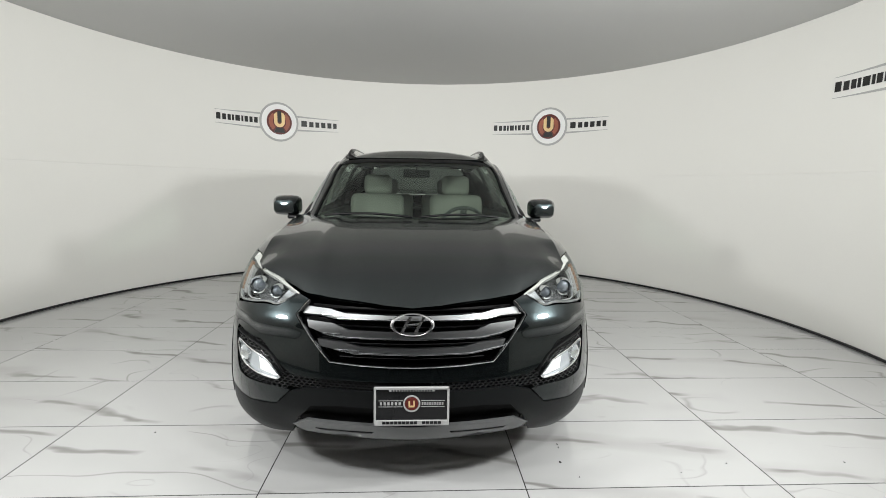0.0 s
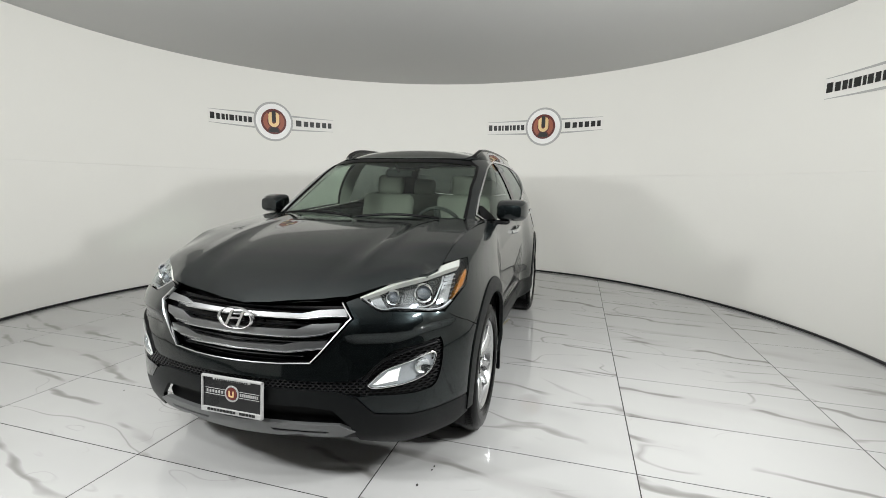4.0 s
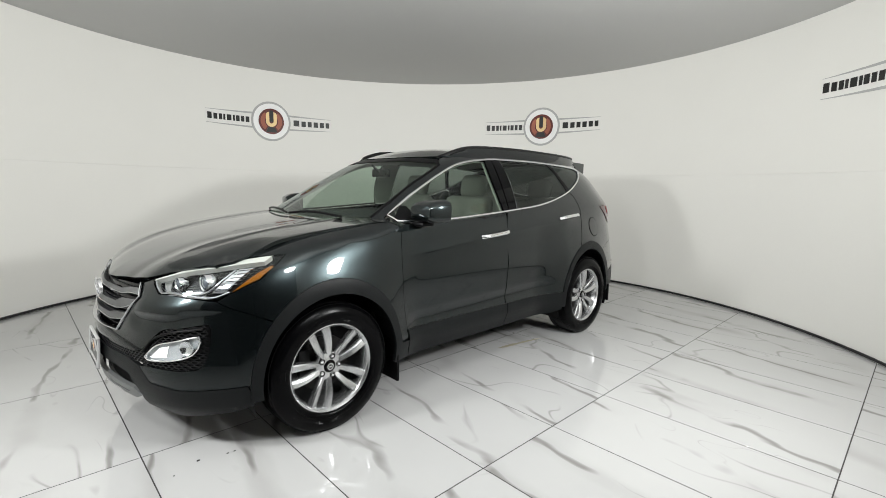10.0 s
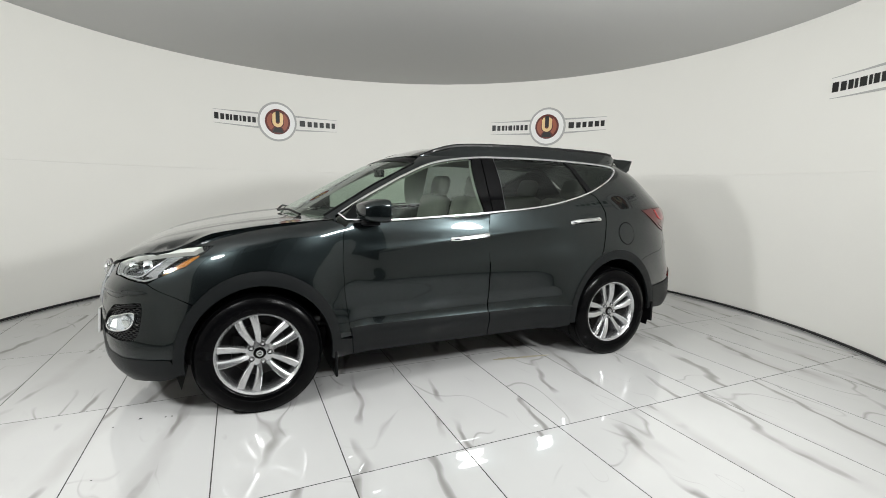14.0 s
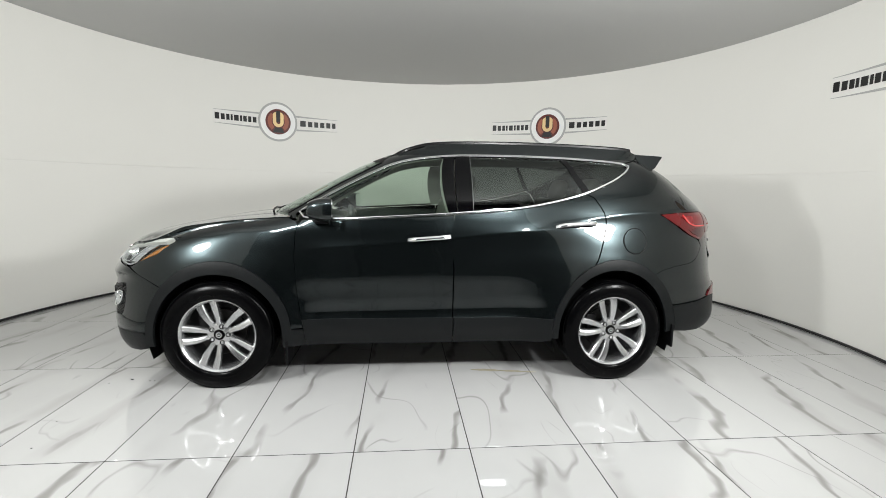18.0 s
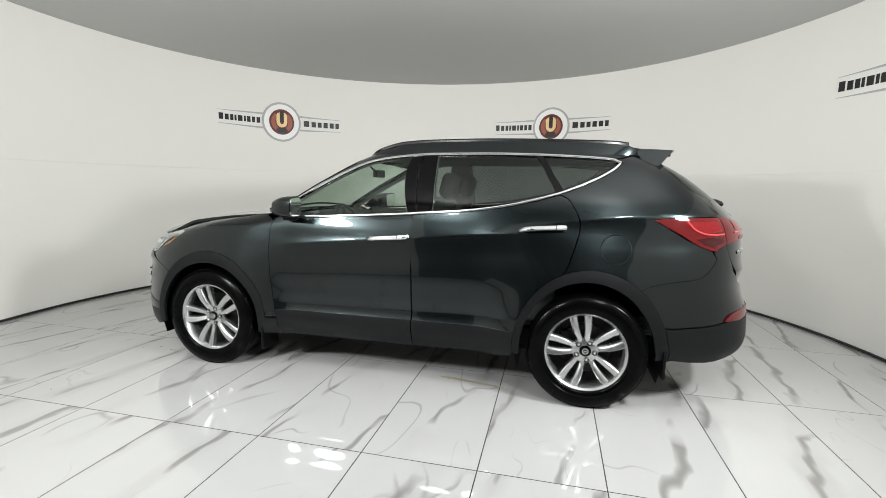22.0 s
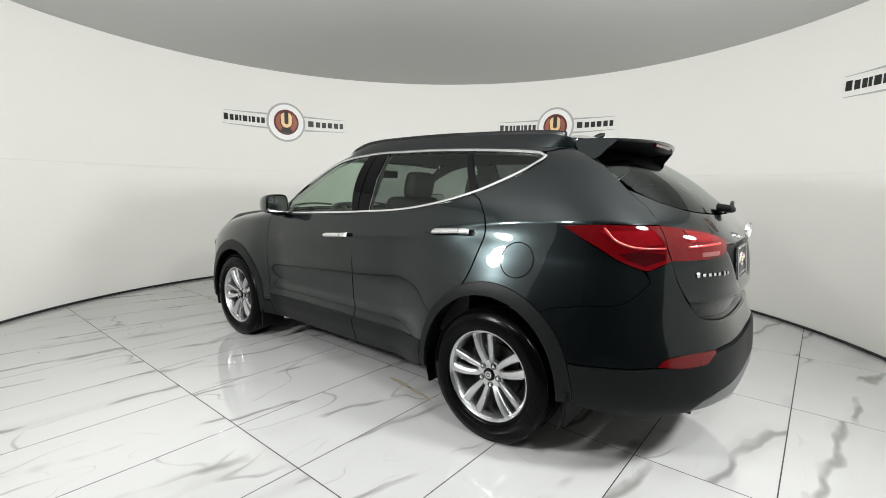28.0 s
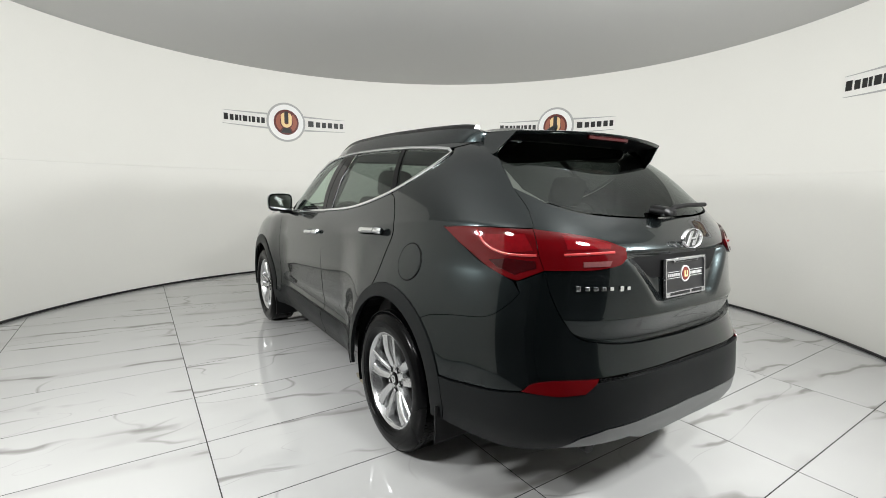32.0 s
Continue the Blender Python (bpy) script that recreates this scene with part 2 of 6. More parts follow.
def part(name, bm, mat, parent, label="", smooth=False):
    """Links a bmesh, or a mesh, as one mesh object under a thing or a part."""
    if isinstance(bm, bpy.types.Mesh):
        me = bm
    else:
        me = bpy.data.meshes.new(name)
        bmesh.ops.recalc_face_normals(bm, faces=bm.faces)
        bm.to_mesh(me)
        bm.free()
        me.materials.append(mat)
        if smooth:
            me.polygons.foreach_set("use_smooth", [True] * len(me.polygons))
            me.set_sharp_from_angle(angle=radians(38))
    ob = new(name, me)
    ob.parent = parent
    if label:
        tagged(ob, label)
    return ob


def box(sx, sy, sz, at=(0, 0, 0), bevel=0.0, segs=2, turn=None):
    bm = bmesh.new()
    bmesh.ops.create_cube(bm, size=1)
    bmesh.ops.scale(bm, vec=(sx, sy, sz), verts=bm.verts)
    if bevel:
        bmesh.ops.bevel(bm, geom=bm.edges[:] + bm.verts[:], offset=bevel, segments=segs, profile=0.5, affect="EDGES")
    if turn is not None:
        bmesh.ops.transform(bm, matrix=turn, verts=bm.verts)
    bmesh.ops.translate(bm, vec=at, verts=bm.verts)
    return bm


def lathe(profile, segs=48, axis="z"):
    """Turns (radius, height) pairs round an axis."""
    bm = bmesh.new()
    rings = []
    for r, h in profile:
        ring = []
        for k in range(segs):
            a = 2 * math.pi * k / segs
            v = (r * math.cos(a), r * math.sin(a), h)
            if axis == "y":
                v = (v[0], v[2], v[1])
            if axis == "x":
                v = (v[2], v[0], v[1])
            ring.append(bm.verts.new(v))
        rings.append(ring)
    for a, b in zip(rings, rings[1:]):
        for k in range(segs):
            bm.faces.new((a[k], a[(k + 1) % segs], b[(k + 1) % segs], b[k]))
    return bm


def slab(points, depth, up=None):
    """A flat plate: outline points in 3D, pushed along its normal."""
    bm = bmesh.new()
    vs = [bm.verts.new(p) for p in points]
    f = bm.faces.new(vs)
    f.normal_update()
    push = (Vector(up) if up is not None else f.normal) * depth
    ext = bmesh.ops.extrude_face_region(bm, geom=[f])
    bmesh.ops.translate(bm, vec=push, verts=[v for v in ext["geom"] if isinstance(v, bmesh.types.BMVert)])
    return bm


def merge(*bms):
    out = bmesh.new()
    for b in bms:
        me = bpy.data.meshes.new("tmp")
        b.to_mesh(me)
        b.free()
        out.from_mesh(me)
        bpy.data.meshes.remove(me)
    return out


def thing(name, label, category, group="", kind=""):
    return tagged(new(name), label, category, group, kind)


# ---- the booth ----
PORT = 8.0  # degrees to each side of the camera's port
DARK = 25.0  # degrees to each side that the entrance curtain reaches


def arc_wall(r0, r1, z0, z1, a0, a1, steps=180):
    """A bent wall with thickness from angle a0 to a1 (degrees)."""
    verts, faces = [], []
    for k in range(steps + 1):
        a = radians(a0 + (a1 - a0) * k / steps)
        c, s = math.cos(a), math.sin(a)
        verts += [(r0 * c, r0 * s, z0), (r0 * c, r0 * s, z1), (r1 * c, r1 * s, z1), (r1 * c, r1 * s, z0)]
    for k in range(steps):
        i, j = 4 * k, 4 * k + 4
        for p, q in ((0, 1), (1, 2), (2, 3), (3, 0)):
            faces.append((i + p, j + p, j + q, i + q))
    faces += [(0, 1, 2, 3), (4 * steps + 3, 4 * steps + 2, 4 * steps + 1, 4 * steps)]
    return verts, faces


def booth():
    # two courses of stretched white vinyl round the room, open at the camera's port
    for name, z0, z1 in (("wall_lower", -0.06, 1.5495), ("wall_upper", 1.5505, CEIL_Z)):
        v, f = arc_wall(WALL_R, WALL_R + 0.10, z0, z1, -90 + DARK, 270 - DARK)
        me = mesh_of(name, v, f, M_WALL, True)
        me.set_sharp_from_angle(angle=radians(40))
        tagged(new(name, me), "curved matt white studio wall", "wall", kind="structure")
    v, f = arc_wall(WALL_R - 0.012, WALL_R - 0.001, 0.004, 0.028, -90 + PORT, 270 - PORT)
    trim = mesh_of("baseboard", v, f, M_TRIM, True)
    trim.set_sharp_from_angle(angle=radians(40))
    tagged(new("baseboard", trim), "thin black strip along the foot of the curved wall", "baseboard", kind="structure")
    # unseen black curtains beside the port, added for the dark in the car's reflections
    for name, a0, a1 in (("curtain_west", -90 - DARK, -90 - PORT), ("curtain_east", -90 + PORT, -90 + DARK)):
        v, f = arc_wall(WALL_R + 0.01, WALL_R + 0.05, 0.0, CEIL_Z, a0, a1, 40)
        tagged(new(name, mesh_of(name, v, f, M_CURTAIN, False)), "unseen plain black curtain over the booth's entrance", "curtain", kind="structure")
    # the port: a closed bay behind the opening
    w, back = WALL_R * math.sin(radians(PORT)), -WALL_R - 0.75
    for name, m in (("wall_port_back", box(2 * w + 0.4, 0.08, CEIL_Z, (0, back, CEIL_Z / 2))),
                    ("wall_port_west", box(0.08, 0.80, CEIL_Z, (-w - 0.05, back + 0.42, CEIL_Z / 2))),
                    ("wall_port_east", box(0.08, 0.80, CEIL_Z, (w + 0.05, back + 0.42, CEIL_Z / 2)))):
        tagged(part(name, m, M_CURTAIN, None), "plain dark wall of the camera's bay", "wall", kind="structure")
    tagged(part("floor_port", box(2 * w + 0.4, 0.9, 0.05, (0, back + 0.42, -0.03)), M_GROUT, None), "dark floor of the camera's bay", "floor", kind="structure")
    bm = lathe([(0.001, CEIL_Z + 0.002), (2.0, CEIL_Z + 0.002), (WALL_R + 0.95, CEIL_Z + 0.002), (WALL_R + 0.95, CEIL_Z + 0.1), (0.001, CEIL_Z + 0.1)], 96)
    tagged(part("ceiling", bm, M_CEIL, None), "plain matt grey ceiling", "ceiling", kind="structure")
    tagged(part("ground", box(14, 14, 0.1, (0, 0, -0.16)), M_GROUT, None), "dark slab under the revolving floor", "ground", kind="structure")


def wall_sign(angle, z):
    """A raised dealer's sign: a ringed disc between two tapering bands of block shapes."""
    sign = thing("wall_sign", "round red and gold emblem between black blocks on the wall", "sign", "signs on the wall")

    def on(u, v, d):
        a = radians(angle) - u / WALL_R
        return ((WALL_R - d) * math.cos(a), (WALL_R - d) * math.sin(a), z + v)

    def plate(name, outline, d0, d1, mat, label=""):
        fine = []
        for (u0, v0), (u1, v1) in zip(outline, outline[1:] + outline[:1]):
            k = max(1, int(abs(u1 - u0) / 0.08))
            fine += [(u0 + (u1 - u0) * i / k, v0 + (v1 - v0) * i / k) for i in range(k)]
        outline = fine
        n = len(outline)
        verts = [on(u, v, d0) for u, v in outline] + [on(u, v, d1) for u, v in outline]
        faces = [(k, (k + 1) % n, n + (k + 1) % n, n + k) for k in range(n)]
        _, _, tris, *_ = geometry.delaunay_2d_cdt([Vector(p) for p in outline], [(k, (k + 1) % n) for k in range(n)], [], 1, 1e-6)
        faces += [tuple(n + i for i in t) for t in tris]
        bm = bmesh.new()
        vs = [bm.verts.new(p) for p in verts]
        for f in faces:
            bm.faces.new([vs[i] for i in f])
        part(name, bm, mat, sign, label)

    def ring(name, r0, r1, d0, d1, mat, label="", a0=0, a1=360, n=48):
        bm = bmesh.new()
        rows = []
        for k in range(n + 1):
            a = radians(a0 + (a1 - a0) * k / n)
            c, s = math.cos(a), math.sin(a)
            rows.append([bm.verts.new(on(r * c, r * s, d)) for r, d in ((r0, d0), (r0, d1), (r1, d1), (r1, d0))])
        for p, q in zip(rows, rows[1:]):
            for i in range(3):
                bm.faces.new((p[i], p[i + 1], q[i + 1], q[i]))
        if a1 - a0 < 360:
            bm.faces.new(rows[0])
            bm.faces.new(rows[-1])
        part(name, bm, mat, sign, label)

    circle = lambda r, n=48: [(r * math.cos(2 * math.pi * k / n), r * math.sin(2 * math.pi * k / n)) for k in range(n)]
    ring("outer_ring", 0.262, 0.292, 0.001, 0.012, M_SIGNGREY, "grey outer ring")
    plate("white_disc", circle(0.262), 0.001, 0.016, M_SIGNWHITE, "glossy white disc")
    plate("red_disc", circle(0.188), 0.016, 0.024, M_BADGERED, "dark red disc")
    for a0 in (-52, 128):
        ring("emblem_crescent", 0.098, 0.158, 0.024, 0.030, M_BADGEBROWN, "rust crescent", a0, a0 + 104, 20)
    ring("emblem_arc", 0.032, 0.080, 0.024, 0.034, M_BADGEGOLD, "pale gold open arc", 180, 360, 24)
    for s in (-1, 1):
        plate("emblem_arm", [(s * 0.032, 0), (s * 0.080, 0), (s * 0.080, 0.100), (s * 0.062, 0.128), (s * 0.032, 0.140)], 0.024, 0.034, M_BADGEGOLD)
    plate("emblem_core", [(-0.026, -0.005), (0.026, -0.005), (0.026, 0.160), (-0.026, 0.160)], 0.024, 0.032, M_INK)
    plate("emblem_foot", [(-0.085, -0.160), (0.085, -0.160), (0.050, -0.088), (-0.050, -0.088)], 0.024, 0.031, M_INK)
    # bars of the widths of the lettering on both wings, the first of each taller
    for s, start, end, widths in ((-1, -0.915, -0.305, (1.2, 1.05, 0.9, 0.55, 1.3, 0.55, 1.0, 0.9, 1.05)), (1, 0.318, 0.905, (1.4, 1.1, 1.0, 1.1, 1.05, 0.9))):
        for up in (-1, 1):
            plate("rule", [(s * 0.280, up * 0.090), (s * 0.92, up * 0.090), (s * 0.92, up * 0.094), (s * 0.275, up * 0.116)], 0.001, 0.006, M_SIGNGREY)
        plate("band", [(s * 0.280, -0.090), (s * 0.92, -0.090), (s * 0.92, 0.090), (s * 0.280, 0.090)], 0.001, 0.003, M_SIGNBAND)
        unit, at = (end - start) / sum(widths), start
        for k, w in enumerate(widths):
            u0, u1 = at + unit * w * 0.17, at + unit * w * 0.83
            at += unit * w
            top = 0.048 if k == 0 else 0.040
            plate("letter_block", [(u0, -0.040), (u1, -0.040), (u1, top), (u0, top)], 0.003, 0.010, M_INK)
    return sign


# ---- the revolving floor ----
TILE_X, TILE_Y, JOINT = 0.603, 1.203, 0.0058
GRID_X, GRID_Y = -0.212, 0.525  # a crossing of joints, in the car's space
FLOOR_R = WALL_R - 0.018


def clip_disc(poly, r):
    """The part of a convex polygon inside a circle."""
    out = []
    n = len(poly)
    for k in range(n):
        a, b = Vector(poly[k]), Vector(poly[(k + 1) % n])
        d = b - a
        A, B, C = d.dot(d), 2 * a.dot(d), a.dot(a) - r * r
        if C <= 0:
            out.append(a)
        disc = B * B - 4 * A * C
        if disc > 0:
            for t in sorted(((-B - disc ** 0.5) / (2 * A), (-B + disc ** 0.5) / (2 * A))):
                if 0 < t < 1:
                    out.append(a + d * t)
    fine = []
    for k, a in enumerate(out):
        fine.append(a)
        b = out[(k + 1) % len(out)]
        if abs(a.length - r) < 1e-4 and abs(b.length - r) < 1e-4 and (a - b).length > 0.05:
            a0, a1 = math.atan2(a.y, a.x), math.atan2(b.y, b.x)
            while a1 - a0 > math.pi:
                a1 -= 2 * math.pi
            while a1 - a0 < -math.pi:
                a1 += 2 * math.pi
            m = max(2, int(abs(a1 - a0) * r / 0.05))
            fine += [Vector((r * math.cos(a0 + (a1 - a0) * i / m), r * math.sin(a0 + (a1 - a0) * i / m))) for i in range(1, m)]
    return fine


def tile_mesh(poly, mid):
    """A tile 9 mm thick with a small worn edge."""
    n = len(poly)
    inner = []
    c = sum((Vector(p) for p in poly), Vector((0, 0))) / n
    for p in poly:
        d = c - Vector(p)
        inner.append(Vector(p) + d.normalized() * 0.0004)
    verts = [(p[0] - mid[0], p[1] - mid[1], -0.009) for p in poly] + [(p[0] - mid[0], p[1] - mid[1], -0.0003) for p in poly] + [(p[0] - mid[0], p[1] - mid[1], 0) for p in inner]
    faces = [tuple(range(2 * n, 3 * n))]
    for k in range(n):
        j = (k + 1) % n
        faces += [(k, j, n + j, n + k), (n + k, n + j, 2 * n + j, 2 * n + k)]
    return mesh_of("tile", verts, faces, M_TILE)


def revolving_floor():
    table = thing("revolving_floor", "round revolving floor of polished white veined tiles", "floor", kind="structure")
    bm = lathe([(0.001, -0.05), (FLOOR_R + 0.01, -0.05), (FLOOR_R + 0.01, -0.0007), (0.001, -0.0007)], 128)
    part("grout_bed", bm, M_GROUT, table, "dark grout between the tiles")
    full = None
    gx, gy = GRID_X - PIVOT[0], GRID_Y - PIVOT[1]
    h = JOINT / 2
    for i in range(-9, 9):
        for j in range(-5, 5):
            x0, y0 = gx + i * TILE_X + h, gy + j * TILE_Y + h
            x1, y1 = x0 + TILE_X - JOINT, y0 + TILE_Y - JOINT
            poly = [(x0, y0), (x1, y0), (x1, y1), (x0, y1)]
            inside = sum(math.hypot(*p) < FLOOR_R for p in poly)
            mid = ((x0 + x1) / 2, (y0 + y1) / 2)
            if inside == 4:
                full = full or tile_mesh(poly, mid)
                me = full
            else:
                cut = clip_disc(poly, FLOOR_R)
                if len(cut) < 3:
                    continue
                area = abs(sum(a.x * b.y - a.y * b.x for a, b in zip(cut, cut[1:] + cut[:1]))) / 2
                if area < 0.002:
                    continue
                me = tile_mesh([(p.x, p.y) for p in cut], mid)
            ob = new("tile", me)
            ob.parent = table
            ob.location = (mid[0], mid[1], 0)
    # a dried yellowish spill beside the car
    rng = random.Random(5)
    for cx, cy, half, thick in ((-0.50, 0.705, 0.115, 0.020), (-0.68, 0.733, 0.105, 0.016), (-0.81, 0.755, 0.05, 0.012)):
        n, pts = 28, []
        for k in range(n):
            a = 2 * math.pi * k / n
            r = 1 + 0.35 * (rng.random() - 0.5)
            pts.append((cx - PIVOT[0] + half * r * math.cos(a), cy - PIVOT[1] - 0.15 * half * r * math.cos(a) + thick * r * math.sin(a), 0.0012))
        part("dried_spill", slab(pts, 0.0004, (0, 0, 1)), M_STAIN, table, "yellowish dried spill on the tiles")
    # crumbs of dark grit
    for x, y, r in ((1.752, 0.837, 0.006), (1.784, 0.836, 0.006), (1.915, 0.806, 0.010), (2.034, 0.862, 0.004), (2.012, 1.375, 0.004), (1.950, 2.270, 0.006), (1.587, -1.348, 0.005), (1.945, 1.649, 0.005)):
        pts = [(x + r * (0.7 + 0.6 * rng.random()) * math.cos(a), y + 0.6 * r * (0.7 + 0.6 * rng.random()) * math.sin(a), 0.0008) for a in (0.3, 1.2, 2.4, 3.3, 4.4, 5.5)]
        part("grit_crumb", slab(pts, 0.002, (0, 0, 1)), M_GROUT, table, "dark crumb of grit")
    return table


booth()
for angle, z in ((120.6, 2.290), (56.3, 2.315), (-11.3, 2.325)):
    wall_sign(angle, z)
FLOOR = revolving_floor()

def curve(*pts):
    """A smooth monotone curve through a few (x, y) pairs."""
    X, Y = np.array(pts, float).T
    h, d = np.diff(X), np.diff(Y) / np.diff(X)
    m = np.r_[d[0], np.where(d[1:] * d[:-1] > 0, 2 * d[1:] * d[:-1] / (d[1:] + d[:-1] + 1e-12), 0), d[-1]]

    def at(x):
        x = np.clip(x, X[0], X[-1])
        i = np.clip(np.searchsorted(X, x) - 1, 0, len(h) - 1)
        t = (x - X[i]) / h[i]
        return (Y[i] * (1 + 2 * t) * (1 - t) ** 2 + m[i] * h[i] * t * (1 - t) ** 2
                + Y[i + 1] * t * t * (3 - 2 * t) + m[i + 1] * h[i] * t * t * (t - 1))
    return at


def round_off(c, s, m, n):
    """How far the curve |x|^m + |y|^n = 1 lies from its middle in the direction (c, s)."""
    lo, hi = np.zeros_like(c * s * m), np.full_like(c * s * m, 1.5)
    for _ in range(30):
        r = (lo + hi) / 2
        inside = (r * np.abs(c)) ** m + (r * np.abs(s)) ** n < 1
        lo, hi = np.where(inside, r, lo), np.where(inside, hi, r)
    return lo


# the lower body: nose, tail and half width by height
NOSE = curve((0.16, 2.12), (0.2, 2.185), (0.3, 2.262), (0.42, 2.28), (0.6, 2.272), (0.75, 2.255), (0.85, 2.205), (0.93, 2.12), (1.02, 1.94), (1.15, 1.6))
TAIL = curve((0.16, 2.12), (0.2, 2.20), (0.3, 2.345), (0.42, 2.415), (0.55, 2.41), (0.64, 2.40), (0.70, 2.375), (0.78, 2.36), (0.95, 2.37), (1.15, 2.355), (1.25, 2.28), (1.35, 2.16))
WIDE = curve((0.16, 0.90), (0.2, 0.92), (0.3, 0.94), (0.45, 0.945), (0.6, 0.942), (0.8, 0.936), (0.95, 0.918), (1.05, 0.895), (1.15, 0.855), (1.3, 0.79))
MID = -0.3  # the middle from which body and cabin are rounded
MN_FRONT, MN_REAR = (13.0, 1.6), (4.8,)
TUCK = curve((0.16, 0.10), (0.3, 0.085), (0.42, 0.055), (0.5, 0.068), (0.58, 0.070), (0.75, 0.052), (0.92, 0.038), (1.0, 0.030), (1.06, 0.018), (1.15, 0.0))


HOODEDGE = curve((0.6, 1.172), (0.92, 1.143), (1.13, 1.124), (1.34, 1.100), (1.52, 1.075), (1.635, 1.044), (1.72, 1.014), (1.8, 0.988), (2.0, 0.935))
ROOFEDGE = 1.585


def step(x):
    x = np.clip(x, 0, 1)
    return x * x * (3 - 2 * x)


def relief(x, z):
    """The swell over the wheels, and the waist of the doors between them."""
    out = 0
    for cx in (1.35, -1.35):
        r = np.hypot(x - cx, z - 0.36)
        out = out + 0.022 * np.exp(-(np.maximum(r - 0.43, 0) / 0.14) ** 2)
    q = np.clip((z - HOODEDGE(x) + 0.075) / 0.075, 0, 1)
    crown = 0.090 * q ** 2.4 * step((1.90 - x) / 0.26) * step((x - 0.70) / 0.5)
    return out - TUCK(z) * step((1.10 - x) / 0.45) * step((x + 1.02) / 0.45) - crown


# the cabin above the belt
SCREEN = curve((0.95, 1.55), (1.05, 1.34), (1.15, 1.149), (1.27, 0.925), (1.4, 0.685), (1.52, 0.45), (1.58, 0.30), (1.65, 0.08))
HATCH = curve((0.95, 2.39), (1.1, 2.345), (1.2, 2.285), (1.3, 2.190), (1.4, 2.065), (1.5, 1.905), (1.6, 1.701), (1.65, 1.6))
CABIN = curve((0.95, 0.905), (1.05, 0.888), (1.15, 0.864), (1.27, 0.830), (1.4, 0.775), (1.52, 0.704), (1.58, 0.652), (1.65, 0.56))
CN_FRONT, CN_REAR = (5.4, 2.6), (6.7,)
HATCH_ROUND = curve((1.1, 2.9), (1.32, 2.9), (1.58, 5.0))
ROOF_REAR = 3.5
TAIL_ROUND = curve((0.3, 3.5), (0.72, 3.5), (1.0, 2.95), (1.4, 2.9))




def measures(kind, z, front):
    """Reach, half width, both exponents and the share of the relief, by height: body, cabin, or the blend of both at the belt."""
    f = 0.0 if kind == "body" else 1.0 if kind == "cabin" else step((z - 1.03) / 0.18)
    blend = lambda a, b: a * (1 - f) + b * f
    reach = np.where(front, blend(NOSE(z), SCREEN(z)) - MID, blend(TAIL(z), HATCH(z)) + MID)
    m = np.where(front, blend(MN_FRONT[0], CN_FRONT[0]), blend(MN_REAR[0], CN_REAR[0]))
    n = np.where(front, blend(MN_FRONT[1], CN_FRONT[1]), blend(TAIL_ROUND(z), HATCH_ROUND(z)))
    return reach, blend(WIDE(z), CABIN(z)), m, n, 1 - f


def skin(kind, tau, z):
    """A point of the car's skin: tau runs from 0 at the nose's middle over 1 (the flank) to 2 at the tail's middle."""
    tau, z = np.asarray(tau, float), np.asarray(z, float)
    c, s = np.cos(tau * np.pi / 2), np.sin(tau * np.pi / 2)
    reach, wide, m, n, share = measures(kind, z, c >= 0)
    r = round_off(c, s, m, n)
    x, y = MID + reach * r * c, wide * r * s
    if kind != "cabin":
        y = y + share * relief(x, z) * step((np.abs(r * s) - 0.72) / 0.25) * np.sign(s)
    return np.stack([x, y, z + 0 * x], -1)


def body(tau, z):
    return skin("body", tau, z)


def cabin(tau, z):
    return skin("cabin", tau, z)


def flank(tau, z):
    return skin("flank", tau, z)


HOODLINE = curve((0.7, 1.185), (1.0, 1.162), (1.3, 1.132), (1.6, 1.088), (1.845, 1.032), (1.985, 0.982), (2.10, 0.922), (2.235, 0.84))
ROOFLINE = curve((-2.1, 1.62), (-1.8, 1.650), (-1.4, 1.673), (-0.9, 1.685), (-0.4, 1.688), (0.0, 1.670), (0.3, 1.625), (0.5, 1.60))


HOODFRONT = curve((0, 2.204), (0.24, 2.163), (0.46, 2.114), (0.505, 2.080), (0.572, 2.026), (0.678, 1.937), (0.728, 1.87), (0.752, 1.80), (0.80, 1.65))
HOODLIP = curve((0, 0.012), (0.3, 0.016), (0.46, 0.020), (0.51, 0.028), (0.572, 0.030), (0.678, 0.020), (0.728, 0.012), (0.752, 0.006), (0.80, 0.0))


def hood(x, y):
    x, y = np.asarray(x, float), np.asarray(y, float)
    e = np.clip((np.abs(y) - 0.42) / 0.36, 0, 2)
    z = HOODLINE(x) - 0.012 * (y / 0.78) ** 2 - (0.008 + 0.030 * step((x - 1.58) / 0.22)) * e ** 2.5 * step((2.19 - x) / 0.25)
    z = z - 0.012 * step((np.abs(y) - 0.64) / 0.12) * step((x - 1.55) / 0.14) * step((1.93 - x) / 0.12)
    lip = np.clip((x - HOODFRONT(np.abs(y)) + 0.11) / 0.11, 0, 1.2)
    z = z - HOODLIP(np.abs(y)) * lip ** 2.2
    return np.stack([x, y, z], -1)


def roof(x, y):
    """The roof domes up from the cabin's outline at ROOFEDGE."""
    x, y = np.asarray(x, float), np.asarray(y, float)
    front = x >= MID
    m, n = CN_FRONT[0], np.where(front, CN_FRONT[1], ROOF_REAR)
    reach = np.where(front, SCREEN(ROOFEDGE) - MID, 1e3)
    k = np.clip(np.abs((x - MID) / reach) ** m + np.abs(y / CABIN(ROOFEDGE)) ** n, 0, 1)
    return np.stack([x, y, ROOFEDGE + (ROOFLINE(x) - ROOFEDGE) * (1 - k)], -1)


